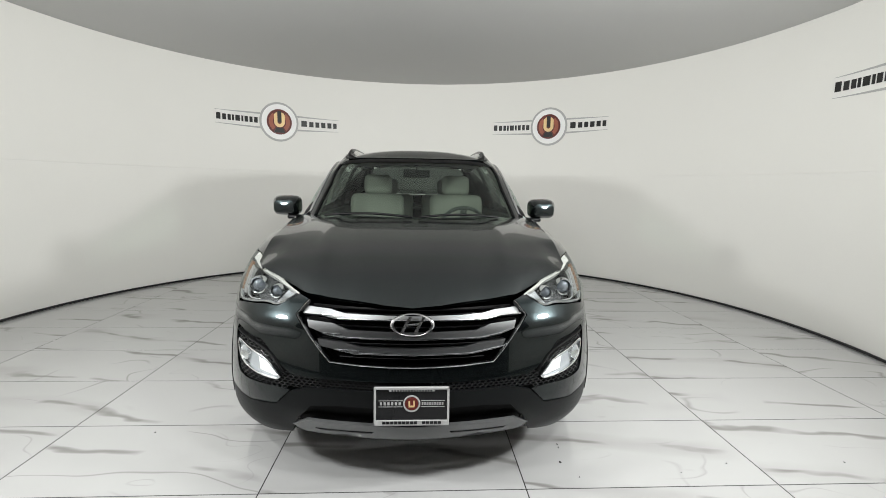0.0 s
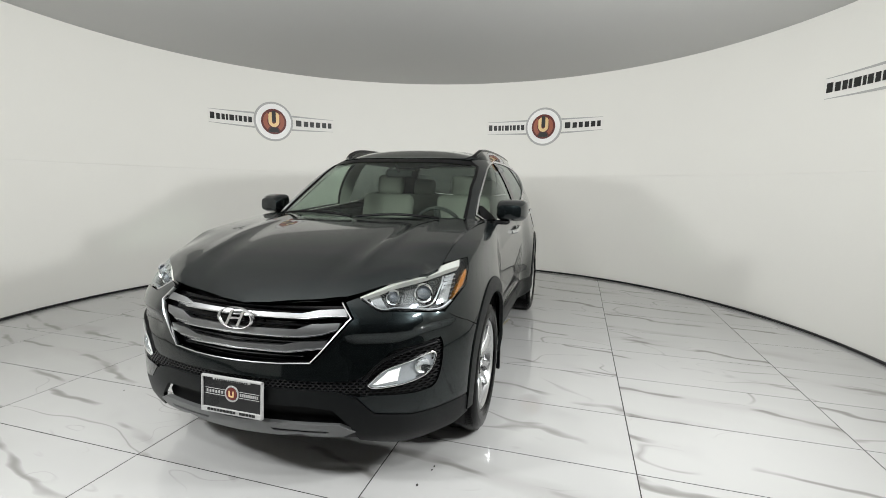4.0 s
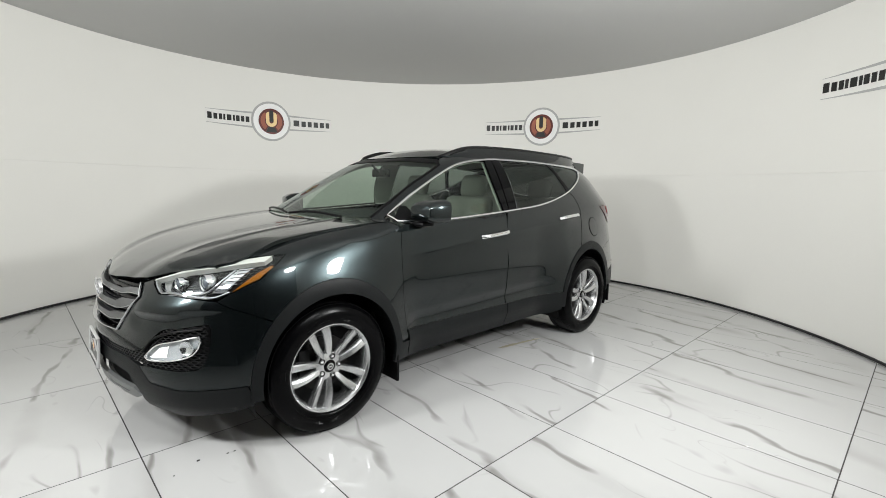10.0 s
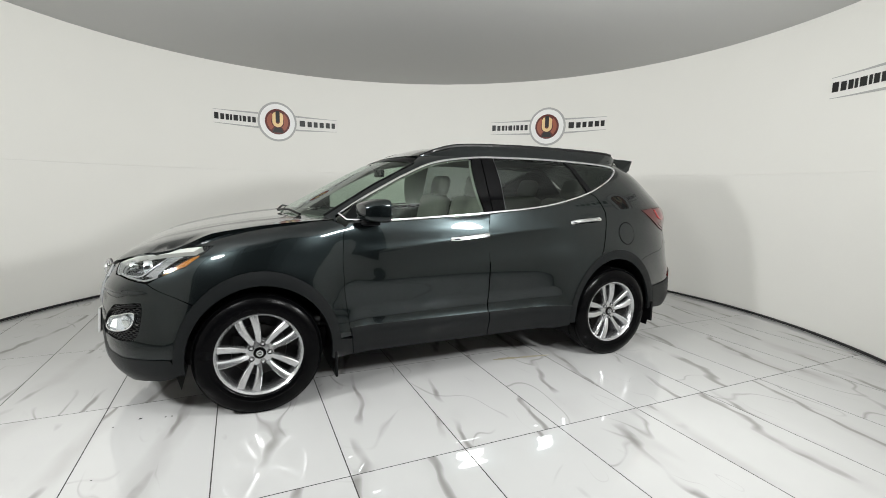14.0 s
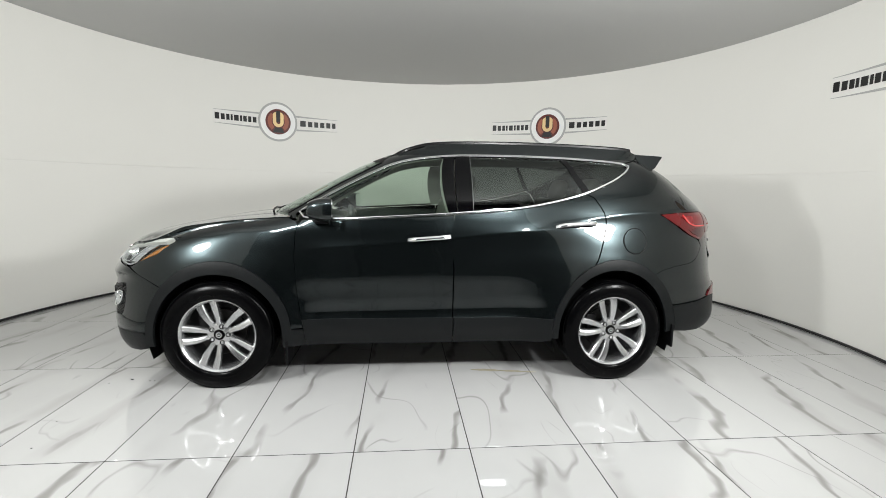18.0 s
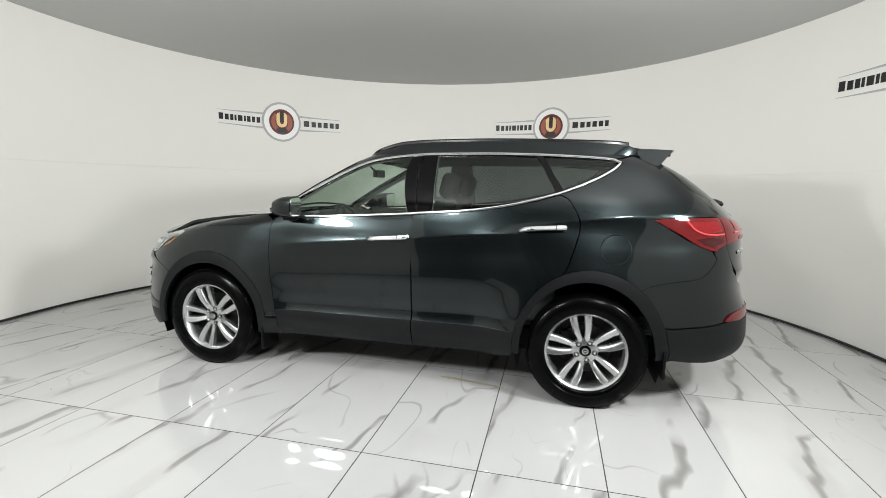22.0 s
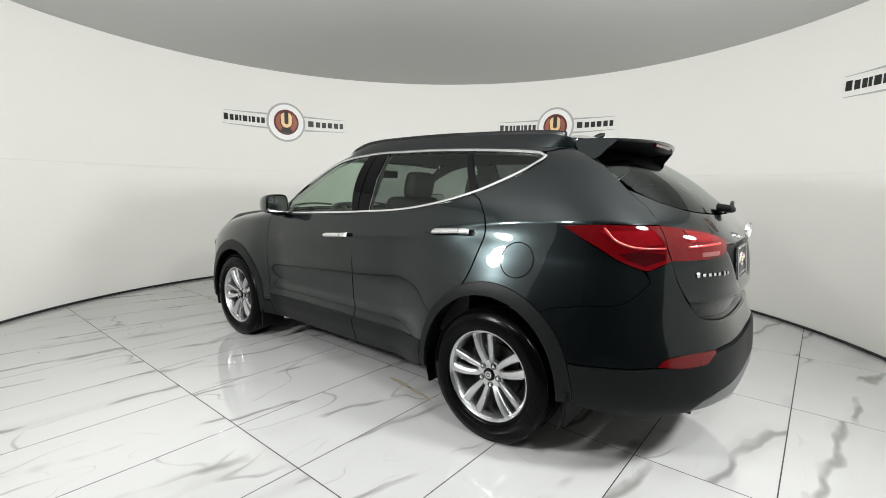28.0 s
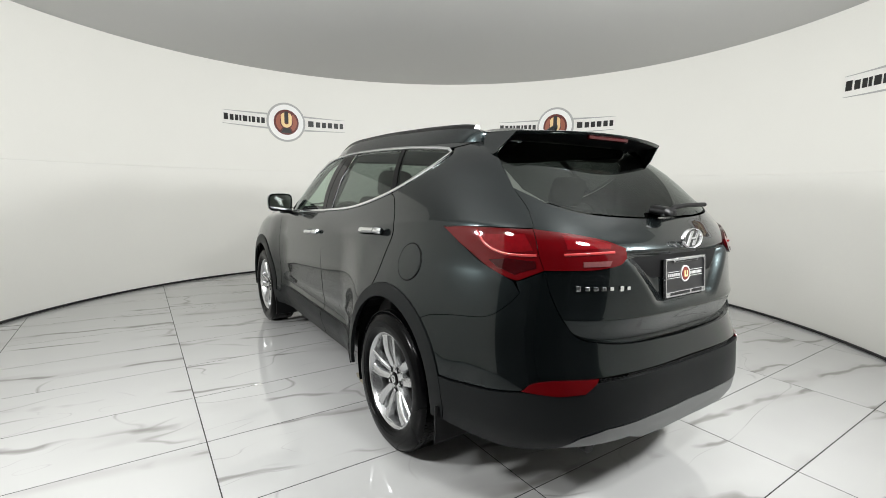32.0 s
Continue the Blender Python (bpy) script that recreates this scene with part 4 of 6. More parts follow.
    for z, w in ((0.778, 0.40), (0.706, 0.36), (0.645, 0.31), (0.845, 0.40)):
        moulding("grille_slat", B, on(B, *[("y", w * k / 8, z) for k in range(9)])[::-1] + [(-u, v) for u, v in on(B, *[("y", w * k / 8, z) for k in range(1, 9)])], 0.007, 0.02, M_BLACK, grille, off=-0.022)
    emblem(car, (NOSE(0.795) + 0.012, 0, 0.792), (0, 90, 0), 0.092, 0.048)
    # fog lamps in their pockets
    for s in (1, -1):
        lamp = panel("fog_lamp", B, fog,
                     M_FOGBED, car, "white fog lamp in a black mesh pocket", side=s, off=-0.012, grain=0.02, gap=0, skirt=0.03)
        moulding("fog_bezel", B, fog, 0.009, 0.020, M_CHROME, lamp, "bright chrome rim", side=s, closed=True, off=-0.004)
        panel("fog_lens", B, fog, M_LENS, lamp, "clear cover", side=s, off=0.0, gap=0.004, skirt=0, grain=0.025)
        c = B(*on(B, ("x", 2.035, 0.592))[0]) + np.array((-0.015, 0, 0))
        bm = lathe([(0.001, 0.0), (0.022, 0.002), (0.034, 0.012), (0.036, 0.0)], 20, "x")
        bmesh.ops.transform(bm, matrix=Matrix.Translation((c[0], s * c[1], c[2])) @ pose(0, 0, 0, 0, 0, s * 42), verts=bm.verts)
        part("fog_bulb", bm, M_CHROME, lamp, "round chrome reflector", smooth=True)
        # weak glow on the inner end stands in for the lamps mirrored there
        panel("fog_glint_strip", B, on(B, ("y", 0.59, 0.527), ("y", 0.65, 0.585), ("y", 0.70, 0.598), ("y", 0.69, 0.535), ("y", 0.61, 0.522)), M_FOGGLINT, lamp, "white end of the fog lamp, glowing for its glint", side=s, off=-0.008, grain=0.02, gap=0.004, skirt=0)
        moulding("pocket_rib", B, bend(on(B, ("y", 0.56, 0.55), ("y", 0.62, 0.622), ("y", 0.72, 0.664), ("x", 1.965, 0.685))), 0.012, 0.02, M_BLACK, bumper, side=s, off=-0.004)
    plate_holder(car, Matrix.Translation((NOSE(0.455) + 0.012, 0, 0.455)) @ pose(0, 0, 0, 0, -4, 0), "front_plate", M_PLATEWHITE)
    for s in (1, -1):
        headlamp(car, s)


HEAD_TOP = [("y", 0.505, 0.889), ("y", 0.573, 0.918), ("x", 1.945, 0.948), ("x", 1.80, 0.979), ("x", 1.661, 1.001), ("x", 1.569, 1.010)]
HEAD_LOW = [("x", 1.626, 0.965), ("x", 1.713, 0.898), ("x", 1.82, 0.855), ("x", 1.905, 0.815), ("x", 1.99, 0.822), ("y", 0.66, 0.834), ("y", 0.61, 0.832)]


def headlamp(car, s):
    B = body
    top, low = bend(on(B, *HEAD_TOP)), on(B, *HEAD_LOW)
    outline = top + low
    bed = panel("headlight", B, outline, M_DARKLAMP, car, "swept-back clear headlight with white brow and amber corner", side=s, off=-0.050, gap=0.004, skirt=-0.044, grain=0.03)
    # white brow under the upper edge
    lid = top[:-4]
    brow = lid + [(u, v - d) for (u, v), d in zip(lid[::-1], np.linspace(0.026, 0.007, len(lid)))]
    panel("brow_strip", B, brow, M_LAMPWHITE, bed, "broad white strip along the upper edge", side=s, off=-0.003, gap=0.001, skirt=0.03, grain=0.02)
    rim = on(B, ("y", 0.515, 0.884), ("y", 0.60, 0.840), ("y", 0.66, 0.843), ("x", 1.99, 0.831), ("x", 1.92, 0.825), ("x", 1.85, 0.848))
    moulding("lower_rim", B, bend(rim), 0.016, 0.03, M_LAMPGREY, bed, "silver lower rim", side=s, off=-0.016)
    panel("amber_reflector", B, on(B, ("x", 1.645, 0.966), ("x", 1.688, 0.950), ("x", 1.843, 0.850), ("x", 1.82, 0.858), ("x", 1.715, 0.904), ("x", 1.638, 0.955)), M_AMBER, bed, "amber side reflector", side=s, off=-0.010, gap=0.004, skirt=0.02, grain=0.02)
    panel("reflector_fin", B, on(B, ("x", 1.722, 0.962), ("x", 1.785, 0.957), ("x", 1.925, 0.845), ("x", 1.868, 0.842)), M_LAMPGREY, bed, "broad ribbed chrome reflector", side=s, off=-0.014, gap=0.003, skirt=0.03, grain=0.02)
    for k in range(7):
        t = (k + 0.5) / 7
        rib = on(B, ("x", 1.722 + (1.868 - 1.722) * t, 0.962 - 0.118 * t), ("x", 1.785 + (1.925 - 1.785) * t, 0.957 - 0.113 * t))
        moulding("reflector_rib", B, rib, 0.004, 0.006, M_CHROME, bed, side=s, off=-0.012)
    moulding("light_guide", B, bend(on(B, ("x", 1.800, 0.952), ("x", 1.86, 0.912), ("x", 1.945, 0.848), ("y", 0.70, 0.842))), 0.010, 0.014, M_LAMPGREY, bed, "bright chrome light guide", side=s, off=-0.016)
    panel("inner_bowl", B, on(B, ("y", 0.535, 0.893), ("y", 0.575, 0.910), ("y", 0.63, 0.848), ("y", 0.60, 0.844)), M_LAMPGREY, bed, "curved chrome inner bowl", side=s, off=-0.030, gap=0.002, skirt=0.02, grain=0.02)
    for y, z, r in ((0.745, 0.885, 0.040), (0.635, 0.875, 0.030)):
        u, v = on(B, ("y", y, z))[0]
        P, n = B(u, v), normal_at(B, u, v)
        d = Vector((1.0, n[1] * 0.35, 0)).normalized()
        m = Matrix.Translation(Vector((P[0] - 0.045, P[1] - 0.01, P[2]))) @ d.to_track_quat("Z", "Y").to_matrix().to_4x4()
        ring = lathe([(r, -0.02), (r * 1.12, 0.0), (r * 1.0, 0.022), (r * 0.86, 0.018), (r * 0.84, -0.01)], 28)
        ball = lathe([(r * 0.86, -0.004), (r * 0.7, 0.012), (r * 0.4, 0.022), (0.001, 0.025)], 28)
        for nm, bm, mat, lab in (("projector_ring", ring, M_CHROME, "chrome projector ring"), ("projector_lens", ball, M_PROJ, "dark glass projector lens")):
            bmesh.ops.transform(bm, matrix=Matrix.Diagonal((1, s, 1, 1)) @ m, verts=bm.verts)
            part(nm, bm, mat, bed, lab, smooth=True)
    panel("headlight_cover", B, outline, M_LENS, bed, "clear plastic cover", side=s, gap=0.0035, skirt=0, grain=0.025)


def emblem(car, at, turn, rx, rz, name="emblem"):
    """A chrome oval ring round a leaning bar shape."""
    m = Matrix.Translation(at) @ pose(0, 0, 0, turn[0], 0, turn[2])
    bm = bmesh.new()
    n, rows = 48, []
    for k in range(n):
        a = 2 * math.pi * k / n
        c, s = math.cos(a), math.sin(a)
        rows.append([bm.verts.new((d, f * rx * c, rz * s - (1 - f) * rz * s * 0.5)) for f, d in ((1.0, -0.004), (1.0, 0.006), (0.94, 0.011), (0.86, 0.009), (0.83, 0.002))])
    for k in range(n):
        p, q = rows[k], rows[(k + 1) % n]
        for i in range(4):
            bm.faces.new((p[i], q[i], q[i + 1], p[i + 1]))
    bmesh.ops.transform(bm, matrix=m, verts=bm.verts)
    ob = part(name, bm, M_EMBLEM, car, "chrome oval emblem", smooth=True)
    bars = []
    for y0, y1 in ((-0.52, -0.08), (0.10, 0.54)):
        bars.append(slab([(0.002, (y0 - 0.05) * rx, -0.74 * rz), (0.002, (y0 + 0.10) * rx, -0.70 * rz), (0.002, (y1 + 0.05) * rx, 0.74 * rz), (0.002, (y1 - 0.10) * rx, 0.70 * rz)], 0.008, (1, 0, 0)))
    bars.append(slab([(0.002, -0.30 * rx, -0.10 * rz), (0.002, 0.30 * rx, -0.02 * rz), (0.002, 0.34 * rx, 0.13 * rz), (0.002, -0.26 * rx, 0.05 * rz)], 0.007, (1, 0, 0)))
    bm = merge(*bars)
    bmesh.ops.transform(bm, matrix=m, verts=bm.verts)
    part("emblem_bars", bm, M_EMBLEM, ob)
    return ob


def plate_holder(car, m, name, rim):
    """A dealer's card in a pale frame: ring emblem and rows of plain bars."""
    w, h = 0.157, 0.082
    def put(nm, bm, mat, parent, lab=""):
        bmesh.ops.transform(bm, matrix=m, verts=bm.verts)
        return part(nm, bm, mat, parent, lab)
    card = put(name, box(0.006, 2 * w - 0.012, 2 * h - 0.012, (0, 0, 0), 0.002), M_PLATEBLACK, car, "black dealer card in a silver plate frame")
    rims = [box(0.014, 2 * w, 0.011, (0.004, 0, s * (h - 0.0055)), 0.003) for s in (1, -1)] + [box(0.014, 0.009, 2 * h, (0.004, s * (w - 0.0045), 0), 0.003) for s in (1, -1)]
    rims += [box(0.013, 2 * w - 0.01, 0.013, (0.004, 0, -h + 0.016), 0.002), box(0.013, 0.19, 0.010, (0.004, 0, h - 0.014), 0.002)]
    put("plate_frame", merge(*rims), rim, card, "pale plate frame")
    put("frame_print", merge(*[box(0.002, 0.013, 0.011, (0.0115, -0.115 + 0.0165 * k, -h + 0.014)) for k in range(15) if k != 9]), M_PLATEBLACK, card)
    put("frame_print", merge(*[box(0.002, 0.007, 0.006, (0.0115, -0.08 + 0.0115 * k, h - 0.014)) for k in range(15)]), M_PLATEBLACK, card)
    disc = lathe([(0.001, 0.0075), (0.026, 0.0075), (0.028, 0.004)], 32, "x")
    ring = lathe([(0.029, 0.003), (0.030, 0.007), (0.035, 0.007), (0.036, 0.003)], 32, "x")
    for bm in (disc, ring):
        bmesh.ops.translate(bm, vec=(0, 0, 0.01), verts=bm.verts)
    put("card_emblem", disc, M_BADGERED, card, "red disc")
    put("card_ring", ring, M_PLATEWHITE, card)
    put("emblem_arms", merge(box(0.003, 0.007, 0.022, (0.008, -0.010, 0.012)), box(0.003, 0.007, 0.022, (0.008, 0.010, 0.012)), box(0.003, 0.024, 0.007, (0.008, 0, 0.0))), M_BADGEGOLD, card)
    tagged(put("card_print", merge(*[box(0.002, 0.007, 0.012, (0.004, 0.045 + 0.0105 * k, 0.010)) for k in range(9)], *[box(0.002, 0.009, 0.012, (0.004, -0.05 - 0.0155 * k, 0.010)) for k in range(6)],
                            *[box(0.002, 0.10, 0.002, (0.004, s * 0.088, 0.010 + t * 0.013)) for s in (1, -1) for t in (1, -1)]), M_PLATEWHITE, card), kind="stuff")
    return card


def flanks(car):
    B, C, F = body, cabin, flank
    hx = [(x, float(HOODEDGE(x)) - 0.002) for x in (1.72, 1.64, 1.56, 1.45, 1.3, 1.15, 1.0, 0.90)]
    for s in (1, -1):
        fender = (bend(on(B, *[("x", x, z) for x, z in hx])) + on(B, ("x", 0.845, 1.118)) + bend(on(B, ("x", 0.826, 1.10), ("x", 0.848, 0.953), ("x", 0.846, 0.80), ("x", 0.843, 0.706), ("x", 0.822, 0.53), ("x", 0.803, 0.41)))
                  + arch(B, *FRONT_OUT, 0.695, 0.41, 30)[::-1] + on(B, ("x", 1.77, 0.738), ("x", 1.905, 0.808)) + on(B, *HEAD_LOW[:3])[::-1] + on(B, ("x", 1.567, 1.010), ("x", 1.61, 1.0065), ("x", 1.661, 1.0025), ("x", 1.715, 0.9965)))
        fender = [p for i, p in enumerate(fender) if i == 0 or p != fender[i - 1]]
        ob = panel("front_fender", B, fender, M_PAINT, car, "dark green front fender", side=s)
        panel("arch_cladding", B, arch(B, *FRONT_OUT, 0.30, 0.405) + on(B, ("x", 0.80, 0.395), ("x", 0.79, 0.282), ("x", 0.925, 0.285)) + arch(B, *FRONT_IN, 0.30, 0.30)[::-1], M_CLAD, car, "dark grey wheel arch cladding", side=s, off=0.006, grain=0.03)
        low = lambda x: float(DLOW(x)) - 0.012
        door = panel("front_door", B, bend(on(B, ("x", 0.8115, 0.460), ("x", 0.825, 0.56), ("x", 0.843, 0.706), ("x", 0.846, 0.80), ("x", 0.848, 0.953), ("x", 0.826, 1.10))) + on(B, ("x", 0.80, low(0.8)), ("x", 0.572, low(0.572)), ("x", 0.151, low(0.151)), ("x", -0.208, low(-0.208)), ("x", -0.207, 0.8), ("x", -0.207, 0.460)),
                     M_PAINT, car, "closed dark green front door", side=s, shape=door_relief, creases=DOOR_FOLDS(B, 0.80, -0.20))
        panel("door_cladding", B, on(B, ("x", 0.798, 0.39), ("x", 0.801, 0.41), ("x", 0.811, SILL_TOP), ("x", -0.207, SILL_TOP), ("x", -0.212, SILL_LOW), ("x", 0.785, SILL_LOW)), M_CLAD, door, "dark grey lower door cladding", side=s, off=0.008)
        rear = panel("rear_door", F, on(F, ("x", -0.213, 0.460), ("x", -0.213, 0.8), ("x", -0.214, low(-0.214)), ("x", -0.572, low(-0.572)), ("x", -0.842, low(-0.842)), ("x", -1.0, low(-1.0)), ("x", -1.15, low(-1.15)))
                     + bend(on(F, ("x", -1.20, 1.30), ("x", -1.262, 1.20), ("x", -1.276, 1.12), ("x", -1.262, 1.05), ("x", -1.214, 0.895), ("x", -1.186, 0.845)))
                     + [p for p in arch(F, *REAR_OUT, 0.460, 0.505, 40) if F(*p)[0] > -1.19][::-1], M_PAINT, car, "closed dark green rear door", side=s, shape=rear_relief, creases=[shoulder(-0.75, -1.26)] + DOOR_FOLDS(F, -0.22, -0.90) + [along(F, waist, -0.92, -1.22, 10)])
        panel("door_cladding", B, on(B, ("x", -0.213, SILL_TOP), ("x", -0.907, SILL_TOP), ("x", -0.899, 0.40), ("x", -0.899, SILL_LOW + 0.030), ("x", -0.80, SILL_LOW + 0.008), ("x", -0.217, SILL_LOW)), M_CLAD, rear, "dark grey lower door cladding", side=s, off=0.008)
        panel("arch_cladding", B, arch(B, *REAR_OUT, 0.325, 0.47) + on(B, ("x", -1.818, 0.36), ("x", -1.75, 0.35)) + arch(B, *REAR_IN, 0.325, 0.36)[::-1], M_CLAD, car, "dark grey wheel arch cladding", side=s, off=0.006, grain=0.03)
        lowq = on(F, *[("x", x, float(DLOW(x)) - 0.01) for x in (-1.158, -1.25, -1.32, -1.40, -1.459)])
        quarter = (lowq + on(F, ("x", -1.525, 1.527), ("x", -1.50, 1.552), ("x", -1.60, 1.578))
                   + bend(on(F, *GATE_TOP)) + on(F, ("x", -1.908, 1.204), ("x", -1.69, 1.19))
                   + bend(on(F, ("x", -1.80, 1.128), ("x", -1.913, 1.062), ("x", -2.06, 0.998))) + bend(on(F, ("x", -2.09, 0.955), ("x", -2.053, 0.90), ("x", -1.982, 0.845), ("x", -1.826, 0.821), ("x", -1.70, 0.797))) + on(F, ("x", -1.643, arc_z(REAR_OUT, -1.643)))
                   + [p for p in arch(F, *REAR_OUT, 0.505, 0.505, 60) if -1.64 < F(*p)[0] < -1.20][::-1]
                   + bend(on(F, ("x", -1.192, 0.845), ("x", -1.22, 0.895), ("x", -1.268, 1.05), ("x", -1.282, 1.12), ("x", -1.268, 1.20), ("x", -1.206, 1.30))))
        q = panel("quarter_panel", F, quarter, M_PAINT, car, "dark green rear quarter panel", side=s, shape=quarter_relief, creases=[shoulder(-1.22, -1.72)])
        fuel_door(q, s)
        tail_lamp(car, s)
        for ob, x0, z0, x1, z1 in ((door, 0.100, 1.004, -0.175, 1.027), (rear, -0.92, 1.098, -1.190, 1.119)):
            door_handle(ob, s, x0, z0, x1, z1)
        windows(car, door, rear, s)
        mirror(door, s)
        for cx in (FRONT_WHEEL, REAR_WHEEL):
            well(car, cx, s)
        flap(car, s)
        # the dark inner skin behind the gaps
        inner = (on(B, ("x", 1.85, 0.40), ("x", 1.85, 0.96)) + on(B, *[("x", x, float(HOODEDGE(x)) - 0.03) for x in (1.5, 1.2, 0.95)]) + on(B, ("x", 0.8, 1.10), ("x", -1.1, 1.13), ("x", -1.9, 1.12), ("x", -1.95, 0.45))
                 + arch(B, *REAR_OUT, 0.42, 0.42)[::-1] + on(B, ("x", -0.85, 0.30), ("x", 0.82, 0.30)) + arch(B, *FRONT_OUT, 0.42, 0.42)[::-1])
        panel("inner_skin", B, inner, M_BLACK, car, "black body shell behind the panels", side=s, off=-0.03, gap=0, skirt=0, grain=0.06)


SILL_FOLD = curve((0.44, -0.005), (0.462, -0.0085), (0.500, -0.012), (0.512, -0.0125), (0.580, 0.003), (0.60, 0.0045), (0.66, 0.003), (0.78, 0.0))


def waist(x):
    """Height of the crease that climbs from the front wheel to the rear handle."""
    return 0.938 + (0.75 - x) * 0.086


def fold(x):
    """How much higher the folds over the sill lie towards the tail."""
    return 0.016 * (0.3 - x)


def along(surface, line, x0, x1, n=30):
    return on(surface, *[("x", x0 + (x1 - x0) * k / n, float(line(x0 + (x1 - x0) * k / n))) for k in range(n + 1)])


def DOOR_FOLDS(surface, x0, x1):
    return [along(surface, waist, x0, x1)] + [along(surface, lambda x, h=h: h + fold(x), x0, x1) for h in (0.506, 0.583)]


def door_relief(u, v, P):
    """The waist crease that climbs to the tail, and the folds over the sill."""
    x, z = P[:, 0], P[:, 2]
    d = z - waist(x)
    crease = 0.009 * np.exp(-np.abs(d) / 0.05) - 0.004 * np.exp(-((d + 0.12) / 0.06) ** 2)
    ends = step((x + 0.90) / 0.22) * step((0.82 - x) / 0.14)
    return crease * step((0.86 - x) / 0.25) * step((x + 1.26) / 0.25) + SILL_FOLD(z - fold(x)) * ends


def quarter_relief(u, v, P):
    x, z = P[:, 0], P[:, 2]
    return shoulder_ridge(x, z)


SHOULDER = curve((-2.2, 1.204), (-2.05, 1.206), (-1.84, 1.209), (-1.547, 1.196), (-1.305, 1.171), (-1.03, 1.132), (-0.7, 1.098))


def shoulder(x0, x1):
    return on(flank, *[("x", x0 + (x1 - x0) * k / 24, float(SHOULDER(x0 + (x1 - x0) * k / 24))) for k in range(25)])


def shoulder_ridge(x, z):
    d = z - SHOULDER(x)
    return 0.006 * np.exp(-np.abs(d) / 0.035) * step((-0.72 - x) / 0.5)


def rear_relief(u, v, P):
    return door_relief(u, v, P) + shoulder_ridge(P[:, 0], P[:, 2])


def fuel_door(q, s):
    cx, cz = -1.49, 1.004
    ring = [(cx + 0.088 * math.cos(a), cz + 0.088 * math.sin(a)) for a in np.linspace(0, 2 * math.pi, 41)[:-1]]
    pts = on(flank, *[("x", x, z) for x, z in ring])
    moulding("fuel_gap", flank, pts, 0.006, 0.004, M_BLACK, q, side=s, closed=True, off=0.0012)
    small = on(flank, *[("x", cx + (x - cx) * 0.96, cz + (z - cz) * 0.96) for x, z in ring])
    panel("fuel_door", flank, small, M_PAINT, q, "round fuel filler door", side=s, off=0.004, gap=0, skirt=0.004, grain=0.02)


GATE_TOP = [("x", -1.66, 1.575), ("x", -1.80, 1.478), ("x", -1.928, 1.365), ("x", -2.03, 1.28), ("x", -2.088, 1.205)]
GATE_LAMP = [("x", -2.088, 1.203), ("x", -2.128, 1.12), ("x", -2.152, 1.048)]
GATE_LOW = [("x", -2.152, 1.048), ("x", -2.190, 0.942), ("x", -2.235, 0.850), ("x", -2.275, 0.790), ("t", 0.43, 0.765), ("t", 0.29, 0.757)]


def tail_lamp(car, s):
    F = flank
    outer = bend(on(F, ("x", -1.696, 1.187), ("x", -1.80, 1.197), ("x", -1.908, 1.201), ("x", -2.088, 1.203))) + bend(on(F, *GATE_LAMP))[1:] + bend(on(F, ("x", -2.10, 1.015), ("x", -2.065, 1.002), ("x", -1.98, 1.03), ("x", -1.913, 1.067), ("x", -1.80, 1.13)))
    lamp = panel("tail_lamp", F, outer, M_RED, car, "glossy red wrap-around tail lamp", side=s, off=0.006, skirt=0.03, grain=0.025)
    inner = bend(on(F, *GATE_LAMP))[::-1] + bend(on(F, ("t", 0.56, 1.188), ("t", 0.461, 1.166), ("t", 0.385, 1.136))) + bend(on(F, ("t", 0.392, 1.10), ("t", 0.428, 1.073), ("t", 0.52, 1.056)))
    gate = panel("tail_lamp_inner", F, inner, M_RED, lamp, "red tail lamp on the tailgate", side=s, off=0.008, skirt=0.03, grain=0.02)
    # bright fields, dark lower field, pale loops and clear strip
    panel("bright_field", F, on(F, ("x", -1.86, 1.175), ("x", -2.07, 1.185), ("x", -2.115, 1.12), ("x", -2.02, 1.105), ("x", -1.93, 1.13)), M_MIDRED, lamp, side=s, off=0.0085, skirt=0, gap=0.003, grain=0.02)
    panel("lower_field", F, on(F, ("x", -1.95, 1.075), ("x", -2.03, 1.09), ("x", -2.125, 1.085), ("x", -2.13, 1.055), ("x", -2.06, 1.02), ("x", -1.99, 1.045)), M_DEEPRED, lamp, side=s, off=0.0085, skirt=0, gap=0.003, grain=0.02)
    moulding("light_loop", F, bend(on(F, ("x", -1.885, 1.185), ("x", -1.935, 1.135), ("x", -2.00, 1.108), ("x", -2.06, 1.103), ("x", -2.125, 1.105))), 0.010, 0.006, M_BRIGHTRED, lamp, "paler red light guide", side=s, off=0.009)
    moulding("light_loop", F, bend(on(F, ("t", 0.61, 1.112), ("t", 0.52, 1.118), ("t", 0.44, 1.122))), 0.010, 0.006, M_BRIGHTRED, gate, "paler red light guide", side=s, off=0.010)
    panel("bright_field", F, on(F, ("t", 0.60, 1.185), ("t", 0.50, 1.168), ("t", 0.44, 1.150), ("t", 0.45, 1.132), ("t", 0.60, 1.128)), M_MIDRED, gate, side=s, off=0.0105, skirt=0, gap=0.003, grain=0.02)
    panel("reverse_lamp", F, on(F, ("t", 0.555, 1.088), ("t", 0.455, 1.092), ("t", 0.465, 1.072), ("t", 0.555, 1.068)), M_REVERSE, gate, "clear reversing lamp", side=s, off=0.0105, skirt=0, gap=0, grain=0.02)


